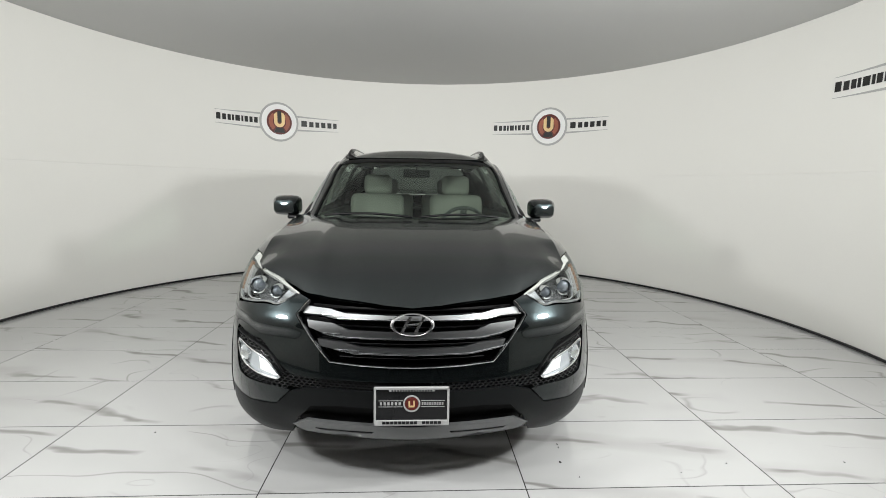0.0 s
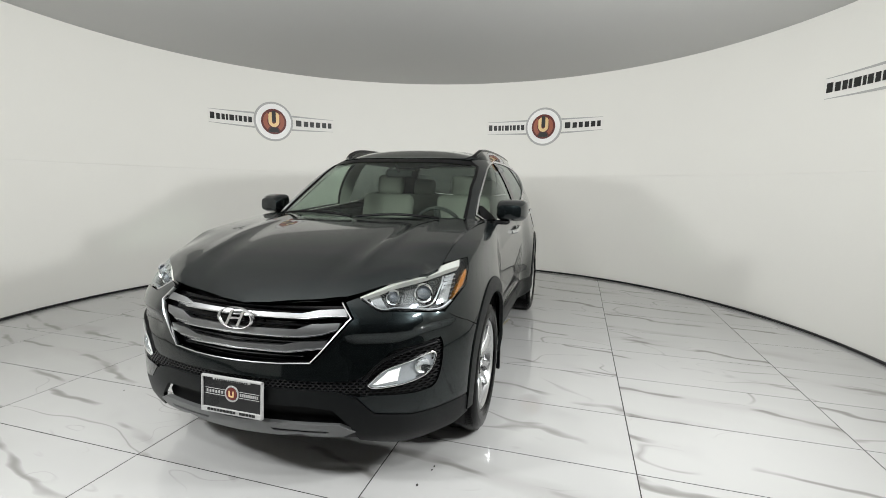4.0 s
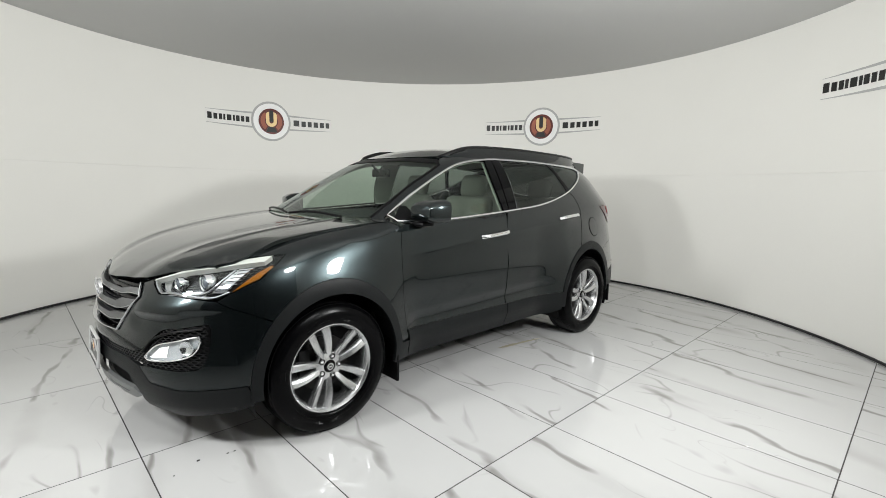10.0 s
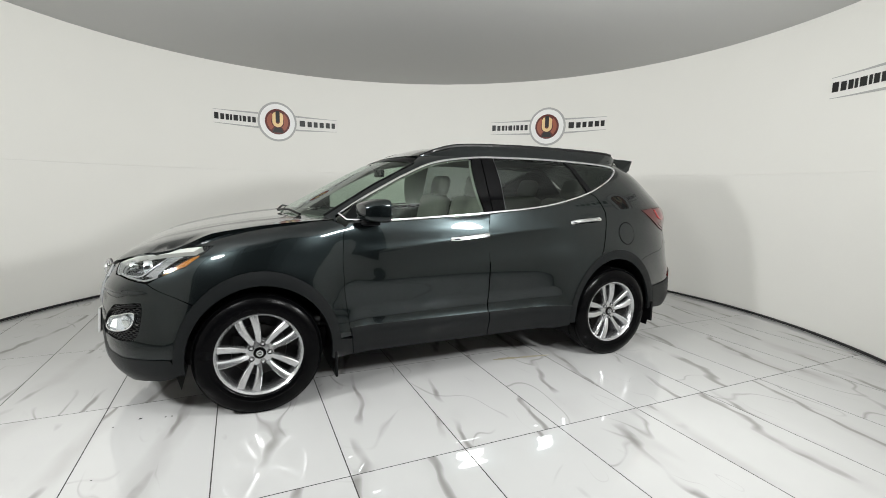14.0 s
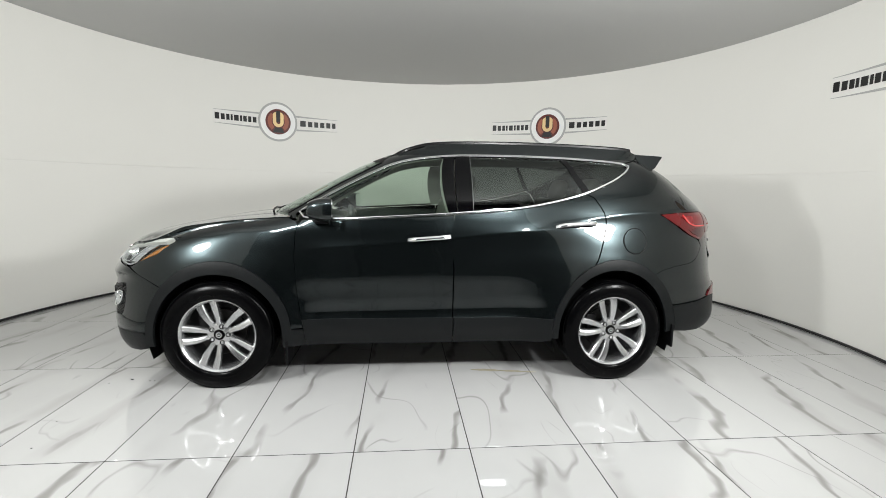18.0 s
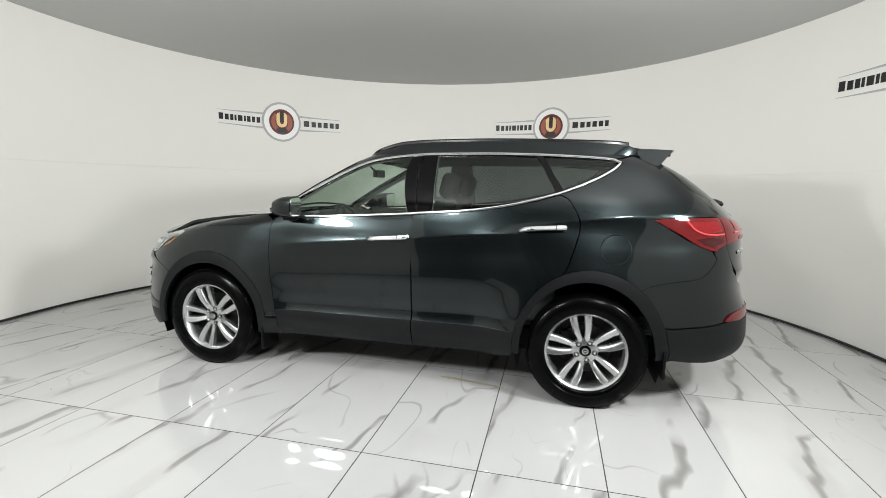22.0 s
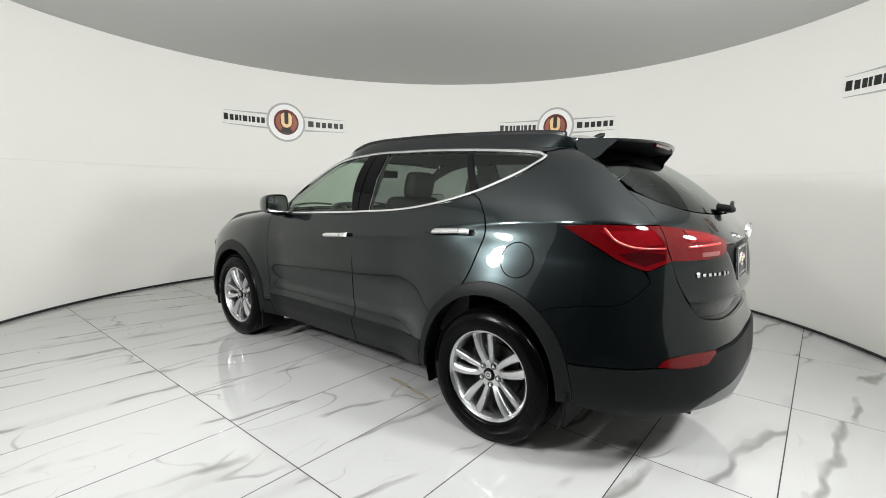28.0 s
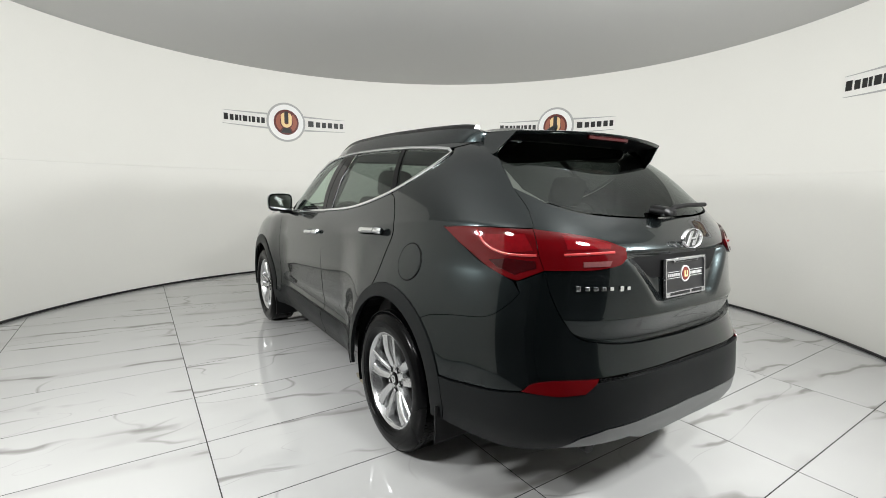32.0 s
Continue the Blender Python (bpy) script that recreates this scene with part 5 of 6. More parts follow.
def door_handle(door, s, x0, z0, x1, z1):
    """A chrome grip bowed off the door over a flat dark patch, the cup's shade put into colour."""
    S = flank if x1 < -0.5 else body
    cx, cz = (x0 + x1) / 2, (z0 + z1) / 2
    cup = [(cx + 0.088 * math.cos(a) + 0.015, cz - 0.012 + (0.034 if math.sin(a) > 0 else 0.040) * math.sin(a)) for a in np.linspace(0, 2 * math.pi, 33)[:-1]]
    outline = on(S, *[("x", x, z) for x, z in cup])
    panel("handle_cup_shade", S, outline, M_CUPSHADE, door, "black patch for the shade in the hand recess", side=s, off=0.0015, gap=0, skirt=0, grain=0.02)
    moulding("cup_edge", S, outline, 0.006, 0.005, M_PAINT, door, "rolled edge of the hand recess", side=s, closed=True, off=0.001)
    # the grip, flattened at its ends, over a dark inner face, and the fixed cap with the lock behind it
    pts, ups, inner = [], [], []
    cut = 0.80
    for k in range(13):
        t = cut * k / 12
        u, v = on(S, ("x", x0 + (x1 - x0) * t, z0 + (z1 - z0) * t))[0]
        n = normal_at(S, u, v)
        bow = 0.038 * (1 - max(0.0, 1 - t / 0.22) ** 2.2) + 0.004
        pts.append(S(u, v) + n * bow)
        inner.append(S(u, v) + n * (bow - 0.012) + np.array((0, 0, 0.004)))
        ups.append(n + np.array((0, 0, 0.35)))
    grip = ribbon("handle", pts, 0.029, 0.020, M_CHROME, door, "chrome door handle", ups, s)
    ribbon("handle_back", inner[1:], 0.020, 0.008, M_BLACK, grip, "dark inner face of the grip", ups[1:], s)
    pts, ups = [], []
    for k in range(6):
        t = cut + 0.012 + (1.0 - cut) * k / 5
        u, v = on(S, ("x", x0 + (x1 - x0) * t, z0 + (z1 - z0) * t))[0]
        n = normal_at(S, u, v)
        pts.append(S(u, v) + n * (0.038 - 0.012 * (k / 5) ** 3))
        ups.append(n + np.array((0, 0, 0.35)))
    ribbon("lock_cap", pts, 0.032, 0.024, M_CHROME, door, "chrome cap behind the grip", ups, s)


def windows(car, door, rear, s):
    C = cabin
    T, L = lambda x: float(DTOP(x)), lambda x: float(DLOW(x))
    xs = lambda a, b, n: [a + (b - a) * k / n for k in range(n + 1)]
    # door glass
    front = on(C, *[("x", x, T(x) - 0.006) for x in xs(0.74, -0.150, 14)], ("x", -0.175, L(-0.175) + 0.008), *[("x", x, L(x) + 0.008) for x in xs(-0.1, 0.60, 8)], ("x", 0.63, L(0.63) + 0.008), ("x", 0.70, 1.225))
    panel("window", C, front, M_GLASS, door, "clear greenish side window", side=s, gap=0, skirt=0, off=-0.006, grain=0.05)
    panel("mirror_base", C, on(C, ("x", 0.82, 1.150), ("x", 0.735, T(0.735) - 0.004), ("x", 0.70, 1.235), ("x", 0.635, L(0.635) + 0.004)), M_BLACK, door, "black triangular mirror base", side=s, off=-0.001, gap=0)
    back = on(C, *[("x", x, T(x) - 0.006) for x in xs(-0.325, -0.995, 9)], *[("x", -0.995 - 0.14 * t, T(-0.995) - 0.006 + (L(-1.135) + 0.008 - T(-0.995) + 0.006) * t) for t in (0.5, 1.0)], *[("x", x, L(x) + 0.008) for x in xs(-1.05, -0.335, 8)])
    panel("window", C, back, M_PRIVACY, rear, "dark tinted side window", side=s, gap=0, skirt=0, off=-0.006, grain=0.05)
    quarter = on(C, *[("x", x, T(x) - 0.006) for x in xs(-1.03, -1.47, 7)], ("x", -1.50, 1.528), *[("x", x, L(x) + 0.008) for x in (-1.455, -1.40, -1.32, -1.25, -1.172)], ("x", -1.10, (T(-1.03) + L(-1.172)) / 2))
    panel("quarter_window", C, quarter, M_PRIVACY, car, "dark tinted quarter window", side=s, gap=0, skirt=0, off=-0.006, grain=0.05)
    # posts between the panes
    panel("centre_pillar", C, on(C, ("x", -0.148, T(-0.148) - 0.004), ("x", -0.225, T(-0.225) - 0.004), ("x", -0.232, L(-0.232) + 0.006), ("x", -0.173, L(-0.173) + 0.006)), M_GLOSSBLACK, door, "gloss black window post", side=s, gap=0.001)
    panel("window_post", C, on(C, ("x", -0.232, T(-0.232) - 0.004), ("x", -0.328, T(-0.328) - 0.004), ("x", -0.338, L(-0.338) + 0.006), ("x", -0.238, L(-0.238) + 0.006)), M_GLOSSBLACK, rear, "gloss black window post", side=s, gap=0.001)
    moulding("post_bar", C, on(C, ("x", -0.335, T(-0.335) - 0.01), ("x", -0.339, 1.40), ("x", -0.343, L(-0.343) + 0.01)), 0.003, 0.005, M_SATIN, rear, "thin bright post edge", side=s)
    panel("rear_post", C, on(C, ("x", -0.992, T(-0.992) - 0.004), ("x", -1.032, T(-1.032) - 0.004), ("x", -1.102, (T(-1.03) + L(-1.172)) / 2), ("x", -1.175, L(-1.175) + 0.006), ("x", -1.13, L(-1.13) + 0.006), ("x", -1.062, (T(-0.995) + L(-1.13)) / 2)), M_BLACK, rear, "black window post", side=s, gap=0.001, off=-0.002)
    # bright moulding right round the windows
    loop = bend(on(C, *[("x", x, z) for x, z in DLO_TOP])) + bend(on(C, *[("x", x, z) for x, z in DLO_LOW]))[0:]
    moulding("window_moulding", C, loop, 0.016, 0.014, M_CHROME, car, "chrome moulding round the side windows", side=s, closed=True, off=0.003)
    # pillar and roof side
    frame = (on(C, ("x", 0.96, 1.118)) + bend(on(C, ("x", 0.925, 1.165), ("x", 0.76, 1.265), ("x", 0.585, 1.37), ("x", 0.42, 1.455), ("x", 0.285, 1.525))) + on(C, ("x", 0.235, 1.565), ("x", 0.18, 1.583), *[("x", x, 1.583) for x in xs(0.0, -1.55, 10)], ("x", -1.59, 1.580))
             + on(C, ("x", -1.488, 1.556), *[("x", x, T(x) + 0.006) for x in xs(-1.44, 0.82, 30)], ("x", 0.862, 1.165), ("x", 0.86, 1.135)))
    panel("roof_side", C, frame, M_PAINT, car, "dark green windscreen pillar and roof edge", side=s, gap=0.0015)
    panel("pillar_trim", C, frame, M_LINER, car, "pale grey inner pillar trim", side=s, gap=0.0, off=-0.035, skirt=0)
    panel("pillar_trim", C, on(C, ("x", -0.14, T(-0.14)), ("x", -0.335, T(-0.335)), ("x", -0.345, L(-0.345)), ("x", -0.165, L(-0.165))), M_LINER, car, "pale grey inner pillar trim", side=s, gap=0, off=-0.03, skirt=0)


def mirror(door, s):
    """A wing mirror: painted shell with a dark foot, glass to the rear."""
    shell = blob([(0.755, 0.945, 1.200, 0.020, 0.015), (0.745, 0.945, 1.201, 0.075, 0.045), (0.715, 0.945, 1.203, 0.090, 0.060), (0.67, 0.948, 1.206, 0.100, 0.070), (0.625, 0.950, 1.207, 0.104, 0.074), (0.598, 0.951, 1.207, 0.103, 0.073)], 28, 4.2)
    for v in shell.verts:
        v.co.x -= 0.28 * (v.co.y - 0.962) * 0.6
        v.co.y *= s
    ob = part("wing_mirror", shell, M_PAINT, door, "dark green wing mirror", smooth=True)
    glass = blob([(0.5955, 0.951, 1.207, 0.092, 0.063), (0.592, 0.951, 1.207, 0.091, 0.062)], 28, 4.2)
    foot = box(0.10, 0.10, 0.028, (0.66, 0.885, 1.125), 0.012)
    for bm in (glass, foot):
        for v in bm.verts:
            v.co.x -= 0.28 * (v.co.y - 0.962) * 0.6
            v.co.y *= s
    part("mirror_glass", glass, M_MIRROR, ob, "silvered mirror glass")
    part("mirror_foot", foot, M_BLACK, ob, "black mirror foot", smooth=True)


def well(car, cx, s):
    """The dark tub over a wheel."""
    bm = bmesh.new()
    rows = []
    for k in range(25):
        a = radians(-20 + 220 * k / 24)
        rows.append([bm.verts.new((cx + 0.44 * math.cos(a), s * y, AXLE_Z + 0.455 * math.sin(a))) for y in (0.91, 0.52)])
    for p, q in zip(rows, rows[1:]):
        bm.faces.new((p[0], q[0], q[1], p[1]))
    bm.faces.new([r[1] for r in rows])
    part("wheel_well", bm, M_BLACK, car, "black wheel well liner")


def flap(car, s):
    for x, z, y, name in ((0.905, 0.245, 0.84, "mud_flap"), (-1.80, 0.325, 0.83, "mud_flap")):
        bm = box(0.018, 0.20, 0.17, (x, s * y, z), 0.006)
        part(name, bm, M_BLACK, car, "black rubber mud flap")


def tail_end(car):
    F, B, C = flank, body, cabin
    gate_half = (bend(on(F, ("t", 0.0, 1.243), ("t", 0.25, 1.248), ("t", 0.46, 1.266), ("t", 0.575, 1.305)))[:] + bend(on(F, *GATE_TOP))[12:] + bend(on(F, *GATE_LAMP))[1:-1] + bend(on(F, *GATE_LOW)) + on(F, ("t", 0.0, 0.755)))
    gate = panel("tailgate", F, both(gate_half, 2.0), M_PAINT, car, "closed dark green tailgate", shape=gate_relief, grain=0.015)
    glass_half = bend(on(C, ("t", 0.0, 1.250), ("t", 0.25, 1.255), ("t", 0.46, 1.273), ("t", 0.575, 1.312))) + on(C, ("t", 0.612, 1.36), ("x", -1.80, 1.472), ("x", -1.69, 1.555), ("x", -1.665, 1.592), ("t", 0.0, 1.594))
    panel("rear_window", C, both(glass_half, 2.0), M_REARGLASS, gate, "dark tinted rear window", off=-0.004, gap=0.002, skirt=0.0, grain=0.05)
    emblem(car, (-TAIL(1.165) - 0.006, 0, 1.165), (0, 0, 180), 0.075, 0.042, "rear_emblem")
    plate_holder(car, Matrix.Translation((-2.340, 0, 1.000)) @ pose(0, 0, 0, 0, 0, 180) @ pose(0, 0, 0, 0, -5, 0), "rear_plate", M_PLATESILVER)
    for k, (w, gap) in enumerate(((0.020, 0.0),) * 7):
        y = 0.575 - k * 0.029 - (0.012 if k > 4 else 0)
        u, v = on(F, ("t", y, 0.985))[0]
        n, P = normal_at(F, u, v), F(u, v)
        bm = box(0.005, w * 0.86, 0.022 if k in (0, 5) else 0.015, (0, 0, 0), 0.002)
        bmesh.ops.transform(bm, matrix=Matrix.Translation(P + n * 0.004) @ Vector(n).to_track_quat("X", "Z").to_matrix().to_4x4(), verts=bm.verts)
        part("badge_bar", bm, M_CHROME, gate, "plain chrome badge bar")
    wiper = tube([(-2.290, 0.075, 1.272), (-2.278, 0.02, 1.292), (-2.262, -0.10, 1.300), (-2.235, -0.32, 1.300)], 0.010)
    part("rear_wiper", wiper, M_BLACK, gate, "black rear wiper", smooth=True)
    part("wiper_hub", blob([(-2.300, 0.06, 1.268, 0.030, 0.010), (-2.288, 0.06, 1.272, 0.048, 0.020), (-2.22, 0.06, 1.280, 0.050, 0.020)], 16), M_BLACK, gate, smooth=True)
    # bumper
    top = on(B, ("t", 0.0, 0.752)) + bend(on(B, *GATE_LOW))[::-1]
    half = (top + on(B, ("x", -2.10, 1.012), ("x", -2.068, 0.997)) + bend(on(B, ("x", -2.09, 0.955), ("x", -2.053, 0.90), ("x", -1.982, 0.845), ("x", -1.826, 0.821), ("x", -1.70, 0.797))) + on(B, ("x", -1.643, arc_z(REAR_OUT, -1.643)))
            + [p for p in arch(B, *REAR_OUT, 0.6, 0.55, 60) if B(*p)[0] < -1.645]
            + bend(on(B, ("x", -1.85, 0.548), ("x", -2.045, 0.560), ("x", -2.168, 0.583), ("t", 0.64, 0.627), ("t", 0.52, 0.649), ("t", 0.30, 0.657), ("t", 0.0, 0.660))))
    bumper = panel("rear_bumper", B, both(half, 2.0), M_PAINT, car, "dark green painted rear bumper")
    clad = (bend(on(B, ("t", 0.0, 0.645), ("t", 0.30, 0.643), ("t", 0.52, 0.633), ("t", 0.64, 0.606), ("x", -2.168, 0.577), ("x", -2.045, 0.554), ("x", -1.85, 0.542))) + on(B, ("x", -1.793, 0.544), ("x", -1.814, 0.46), ("x", -1.820, 0.355))
            + bend(on(B, ("x", -1.95, 0.335), ("x", -2.10, 0.33), ("t", 0.66, 0.368), ("t", 0.60, 0.420), ("t", 0.50, 0.452))) + on(B, ("t", 0.29, 0.468), ("t", 0, 0.474)))
    panel("bumper_cladding", B, both(clad, 2.0), M_CLAD, bumper, "dark grey textured lower bumper", off=0.006)
    panel("bumper_step", B, both(on(B, ("t", 0, 0.665), ("t", 0.62, 0.648), ("t", 0.66, 0.58), ("t", 0, 0.615)), 2.0), M_BLACK, bumper, off=-0.026, gap=0, skirt=0)
    comb("honeycomb", B, both(on(B, ("t", 0, 0.660), ("t", 0.52, 0.648), ("t", 0.52, 0.630), ("t", 0, 0.640)), 2.0), bumper, "black mesh strip", -0.006, pitch=0.012, tall=0.012)
    panel("skid_plate", B, both(on(B, ("t", 0, 0.470), ("t", 0.29, 0.464), ("t", 0.50, 0.447), ("t", 0.60, 0.414), ("t", 0.655, 0.366), ("t", 0.52, 0.385), ("t", 0.40, 0.40), ("t", 0.32, 0.375), ("t", 0.0, 0.385)), 2.0), M_SKID, bumper, "satin grey rear skid plate", off=0.002)
    for s in (1, -1):
        panel("rear_reflector", B, bend(on(B, ("t", 0.757, 0.580), ("t", 0.73, 0.618), ("t", 0.66, 0.640), ("t", 0.535, 0.648)), 4) + on(B, ("t", 0.545, 0.628), ("t", 0.585, 0.592), ("t", 0.67, 0.578)), M_RED, bumper, "red rear reflector", side=s, off=0.010, grain=0.02)
    panel("tail_inner_skin", B, both(on(B, ("t", 0, 1.15), ("x", -1.80, 1.10), ("x", -1.85, 0.40), ("t", 0, 0.40)), 2.0), M_BLACK, car, "black body shell behind the tail", off=-0.035, gap=0, skirt=0, grain=0.06)
    # spoiler: carries the roof on behind the glass and turns down in a fin at each end
    bm, under = bmesh.new(), bmesh.new()
    rows, lows = [], []
    for k in range(-14, 15):
        t = k / 14
        y, b, e = 0.540 * t, t * t, abs(t) ** 14
        lip = -1.925 + 0.085 * b
        top = [(-1.50, float(roof(-1.50, y)[2]) + 0.001), (-1.57, float(roof(-1.57, y)[2]) + 0.006 + 0.006 * b), (-1.66, 1.646 - 0.022 * b), (-1.76 + 0.02 * b, 1.643 - 0.021 * b), (lip + 0.025, 1.637 - 0.019 * b),
               (lip, 1.632 - 0.016 * b), (lip + 0.004, 1.624 - 0.016 * b), (lip + 0.014, 1.619 - 0.016 * b)]
        rows.append([bm.verts.new((x, y, z)) for x, z in top])
        yl = 0.533 * t
        lows.append([under.verts.new((x, yl, z)) for x, z in ((lip + 0.012, 1.620 - 0.016 * b), (lip + 0.06, 1.606 - 0.012 * b), (-1.77, 1.598), (-1.70, 1.588), (-1.62, 1.590))])
    for m in (rows, lows):
        for p, q in zip(m, m[1:]):
            for i in range(len(p) - 1):
                (bm if m is rows else under).faces.new((p[i], q[i], q[i + 1], p[i + 1]))
    sp = part("roof_spoiler", bm, M_PAINT, gate, "dark green roof spoiler", smooth=True)
    part("spoiler_underside", under, M_BLACK, sp, "black underside of the spoiler", smooth=True)
    for s in (1, -1):
        side = [(-1.628, 1.585), (-1.622, 1.605), (-1.628, 1.622), (-1.76, 1.621), (-1.838, 1.614), (-1.80, 1.572), (-1.762, 1.526), (-1.742, 1.515), (-1.70, 1.526), (-1.655, 1.552)]
        fin = slab([(x, s * (0.566 + 0.50 * (1.562 - z)), z) for x, z in side], 0.008, (0, s, 0))
        bmesh.ops.triangulate(fin, faces=[f for f in fin.faces if len(f.verts) > 4])
        part("spoiler_fin", fin, M_PAINT, sp, "dark green end fin of the spoiler")
    part("brake_light", box(0.02, 0.30, 0.018, (-1.902, 0, 1.610), 0.005), M_DEEPRED, sp, "red high brake light")


def gate_relief(u, v, P):
    y, z = np.abs(P[:, 1]), P[:, 2]
    edge = 0.20 + (z - 0.905) / 0.20 * 0.16
    recess = -(0.028 + 0.07 * np.clip(z - 0.905, 0, 0.2)) * step((edge - y) / 0.10 + 0.5) * step((z - 0.885) / 0.04) * step((1.130 - z) / 0.03)
    return recess + (0.010 * np.exp(-np.abs(z - 0.872) / 0.03) - 0.020 * step((0.872 - z) / 0.11)) * step((0.74 - y) / 0.12)


RAIL_TOP = curve((-1.62, 1.640), (-1.585, 1.660), (-1.50, 1.672), (-1.42, 1.677), (-1.08, 1.688), (-0.67, 1.694), (-0.26, 1.688), (-0.06, 1.675), (0.12, 1.630), (0.20, 1.592), (0.22, 1.582))


def top_side(car):
    # bonnet
    half = [(2.204, 0.0), (2.188, 0.12), (2.163, 0.24), (2.140, 0.36), (2.114, 0.46), (2.080, 0.505), (2.026, 0.572), (1.937, 0.682), (1.87, 0.741), (1.80, 0.772), (1.72, 0.777), (1.65, 0.777), (1.58, 0.776), (1.45, 0.775), (1.2, 0.780), (1.0, 0.802), (0.885, 0.822), (0.90, 0.70), (1.00, 0.54), (1.09, 0.30), (1.12, 0.0)]
    outline = half + [(x, -y) for x, y in half[-2:0:-1]]
    panel("hood", hood, outline, M_PAINT, car, "dark green hood", wide=1.0, gap=0.003, grain=0.04, shape=hood_relief)
    cowl = [(1.16, -0.5), (1.20, 0), (1.16, 0.5), (1.0, 0.70), (0.86, 0.70), (0.80, 0.62), (1.0, 0.0), (0.80, -0.62), (0.86, -0.70), (1.0, -0.70)]
    panel("cowl", hood, cowl, M_BLACK, car, "black plastic cowl under the windscreen", wide=1.0, off=-0.018, gap=0, skirt=0)
    for y0, y1 in ((0.55, 0.02), (-0.02, -0.60)):
        pts = []
        for k in range(9):
            y = y0 + (y1 - y0) * k / 8
            z = 1.150 + 0.018 * math.sin(math.pi * k / 8)
            tau = inverse(cabin, z, y=abs(y))
            P = cabin(tau, z) + normal_at(cabin, tau, z) * 0.016
            pts.append((P[0], y, P[2]))
        part("wiper", tube(pts, 0.008), M_BLACK, car, "black windscreen wiper", smooth=True)
    C = cabin
    ws = on(C, ("y", 0.0, 1.115), ("y", 0.40, 1.115), ("x", 0.965, 1.115)) + bend(on(C, ("x", 0.93, 1.163), ("x", 0.765, 1.262), ("x", 0.59, 1.366), ("x", 0.425, 1.452), ("x", 0.29, 1.522))) + on(C, ("x", 0.245, 1.562), ("y", 0.40, 1.576), ("y", 0.0, 1.578))
    glass = panel("windscreen", C, both(ws), M_GLASS, car, "clear greenish windscreen", gap=0, skirt=0, off=-0.004, grain=0.05)
    edge = on(C, ("y", 0.0, 1.552), ("y", 0.35, 1.548), ("x", 0.285, 1.525), ("x", 0.245, 1.562), ("y", 0.40, 1.576), ("y", 0.0, 1.578))
    panel("tint_band", C, both(edge), M_BLACK, glass, "black printed band", gap=0, skirt=0, off=-0.002, grain=0.03)
    side = bend(on(C, ("x", 0.93, 1.163), ("x", 0.765, 1.262), ("x", 0.59, 1.366), ("x", 0.425, 1.452), ("x", 0.29, 1.522)))
    for s in (1, -1):
        moulding("screen_seal", C, side, 0.022, 0.008, M_BLACK, glass, "black windscreen seal", side=s, off=0.0)
    # roof
    taus = np.linspace(0, 4, 121)[:-1]
    ring = [tuple(cabin(t, ROOFEDGE)[:2] * np.array((0.998, 0.998))) for t in taus]
    panel("roof", roof, [(float(x), float(y)) for x, y in ring if x > -1.60], M_PAINT, car, "dark green roof", wide=1.0, gap=0, skirt=0.03, grain=0.05)
    panel("headliner", roof, [(float(x) * 0.97 - 0.01, float(y) * 0.97) for x, y in ring], M_LINER, car, "pale grey headliner", wide=1.0, gap=0, skirt=0.0, grain=0.08, off=-0.04)
    for s in (1, -1):
        bm, rows, foot, feet = bmesh.new(), [], bmesh.new(), []
        for k in range(41):
            x = 0.21 - 1.92 * k / 40
            y = 0.578 - 0.014 * abs(2 * k / 40 - 1) ** 3
            z1 = max(float(RAIL_TOP(x)), 1.584)
            zt = max(z1 - 0.020, 1.580)
            yo = float(cabin(inverse(cabin, 1.582, x=x), 1.582)[1]) + 0.001
            y = (y + yo - 0.012 - math.hypot(y - yo + 0.012, 0.025)) / 2
            inner = float(roof(x, y - 0.05)[2]) - 0.01
            if x > -1.60:
                rows.append([bm.verts.new((x, s * (y + d), z)) for d, z in ((-0.018, zt - 0.004), (-0.017, z1 - 0.008), (-0.009, z1), (0.006, z1), (0.015, z1 - 0.008), (0.017, zt - 0.004))])
            mid = ((y + 0.016 + yo) / 2 + 0.003, (zt + 1.582) / 2 + 0.004)
            feet.append([foot.verts.new((x, s * yy, z)) for yy, z in ((y - 0.05, min(inner, zt - 0.01)), (y - 0.024, zt), (y + 0.016, zt), mid, (yo, 1.582), (yo - 0.02, 1.574))])
        for m, b in ((rows, bm), (feet, foot)):
            n = len(m[0])
            for p, q in zip(m, m[1:]):
                for i in range(n):
                    b.faces.new((p[i], q[i], q[(i + 1) % n], p[(i + 1) % n]))
            b.faces.new(m[0])
            b.faces.new(m[-1])
        rail = part("roof_rail", bm, M_RAIL, car, "black roof rail", smooth=True)
        part("rail_base", foot, M_PAINT, rail, "dark green roof edge under the rail", smooth=True)
    part("aerial", blob([(-1.43, 0, 1.645, 0.012, 0.010), (-1.47, 0, 1.665, 0.013, 0.020), (-1.53, 0, 1.685, 0.009, 0.024), (-1.565, 0, 1.700, 0.004, 0.010)], 14, 2.0), M_PAINT, car, "dark fin aerial", smooth=True)


def hood_relief(u, v, P):
    """Two soft ridges that run from the screen to the nose."""
    x, y = P[:, 0], np.abs(P[:, 1])
    line = 0.53 + (x - 1.0) * -0.10
    ridge = 0.007 * np.exp(-((y - line) / 0.035) ** 2) * step((2.10 - x) / 0.3)
    return ridge - 0.004 * np.exp(-((y - line + 0.10) / 0.06) ** 2)


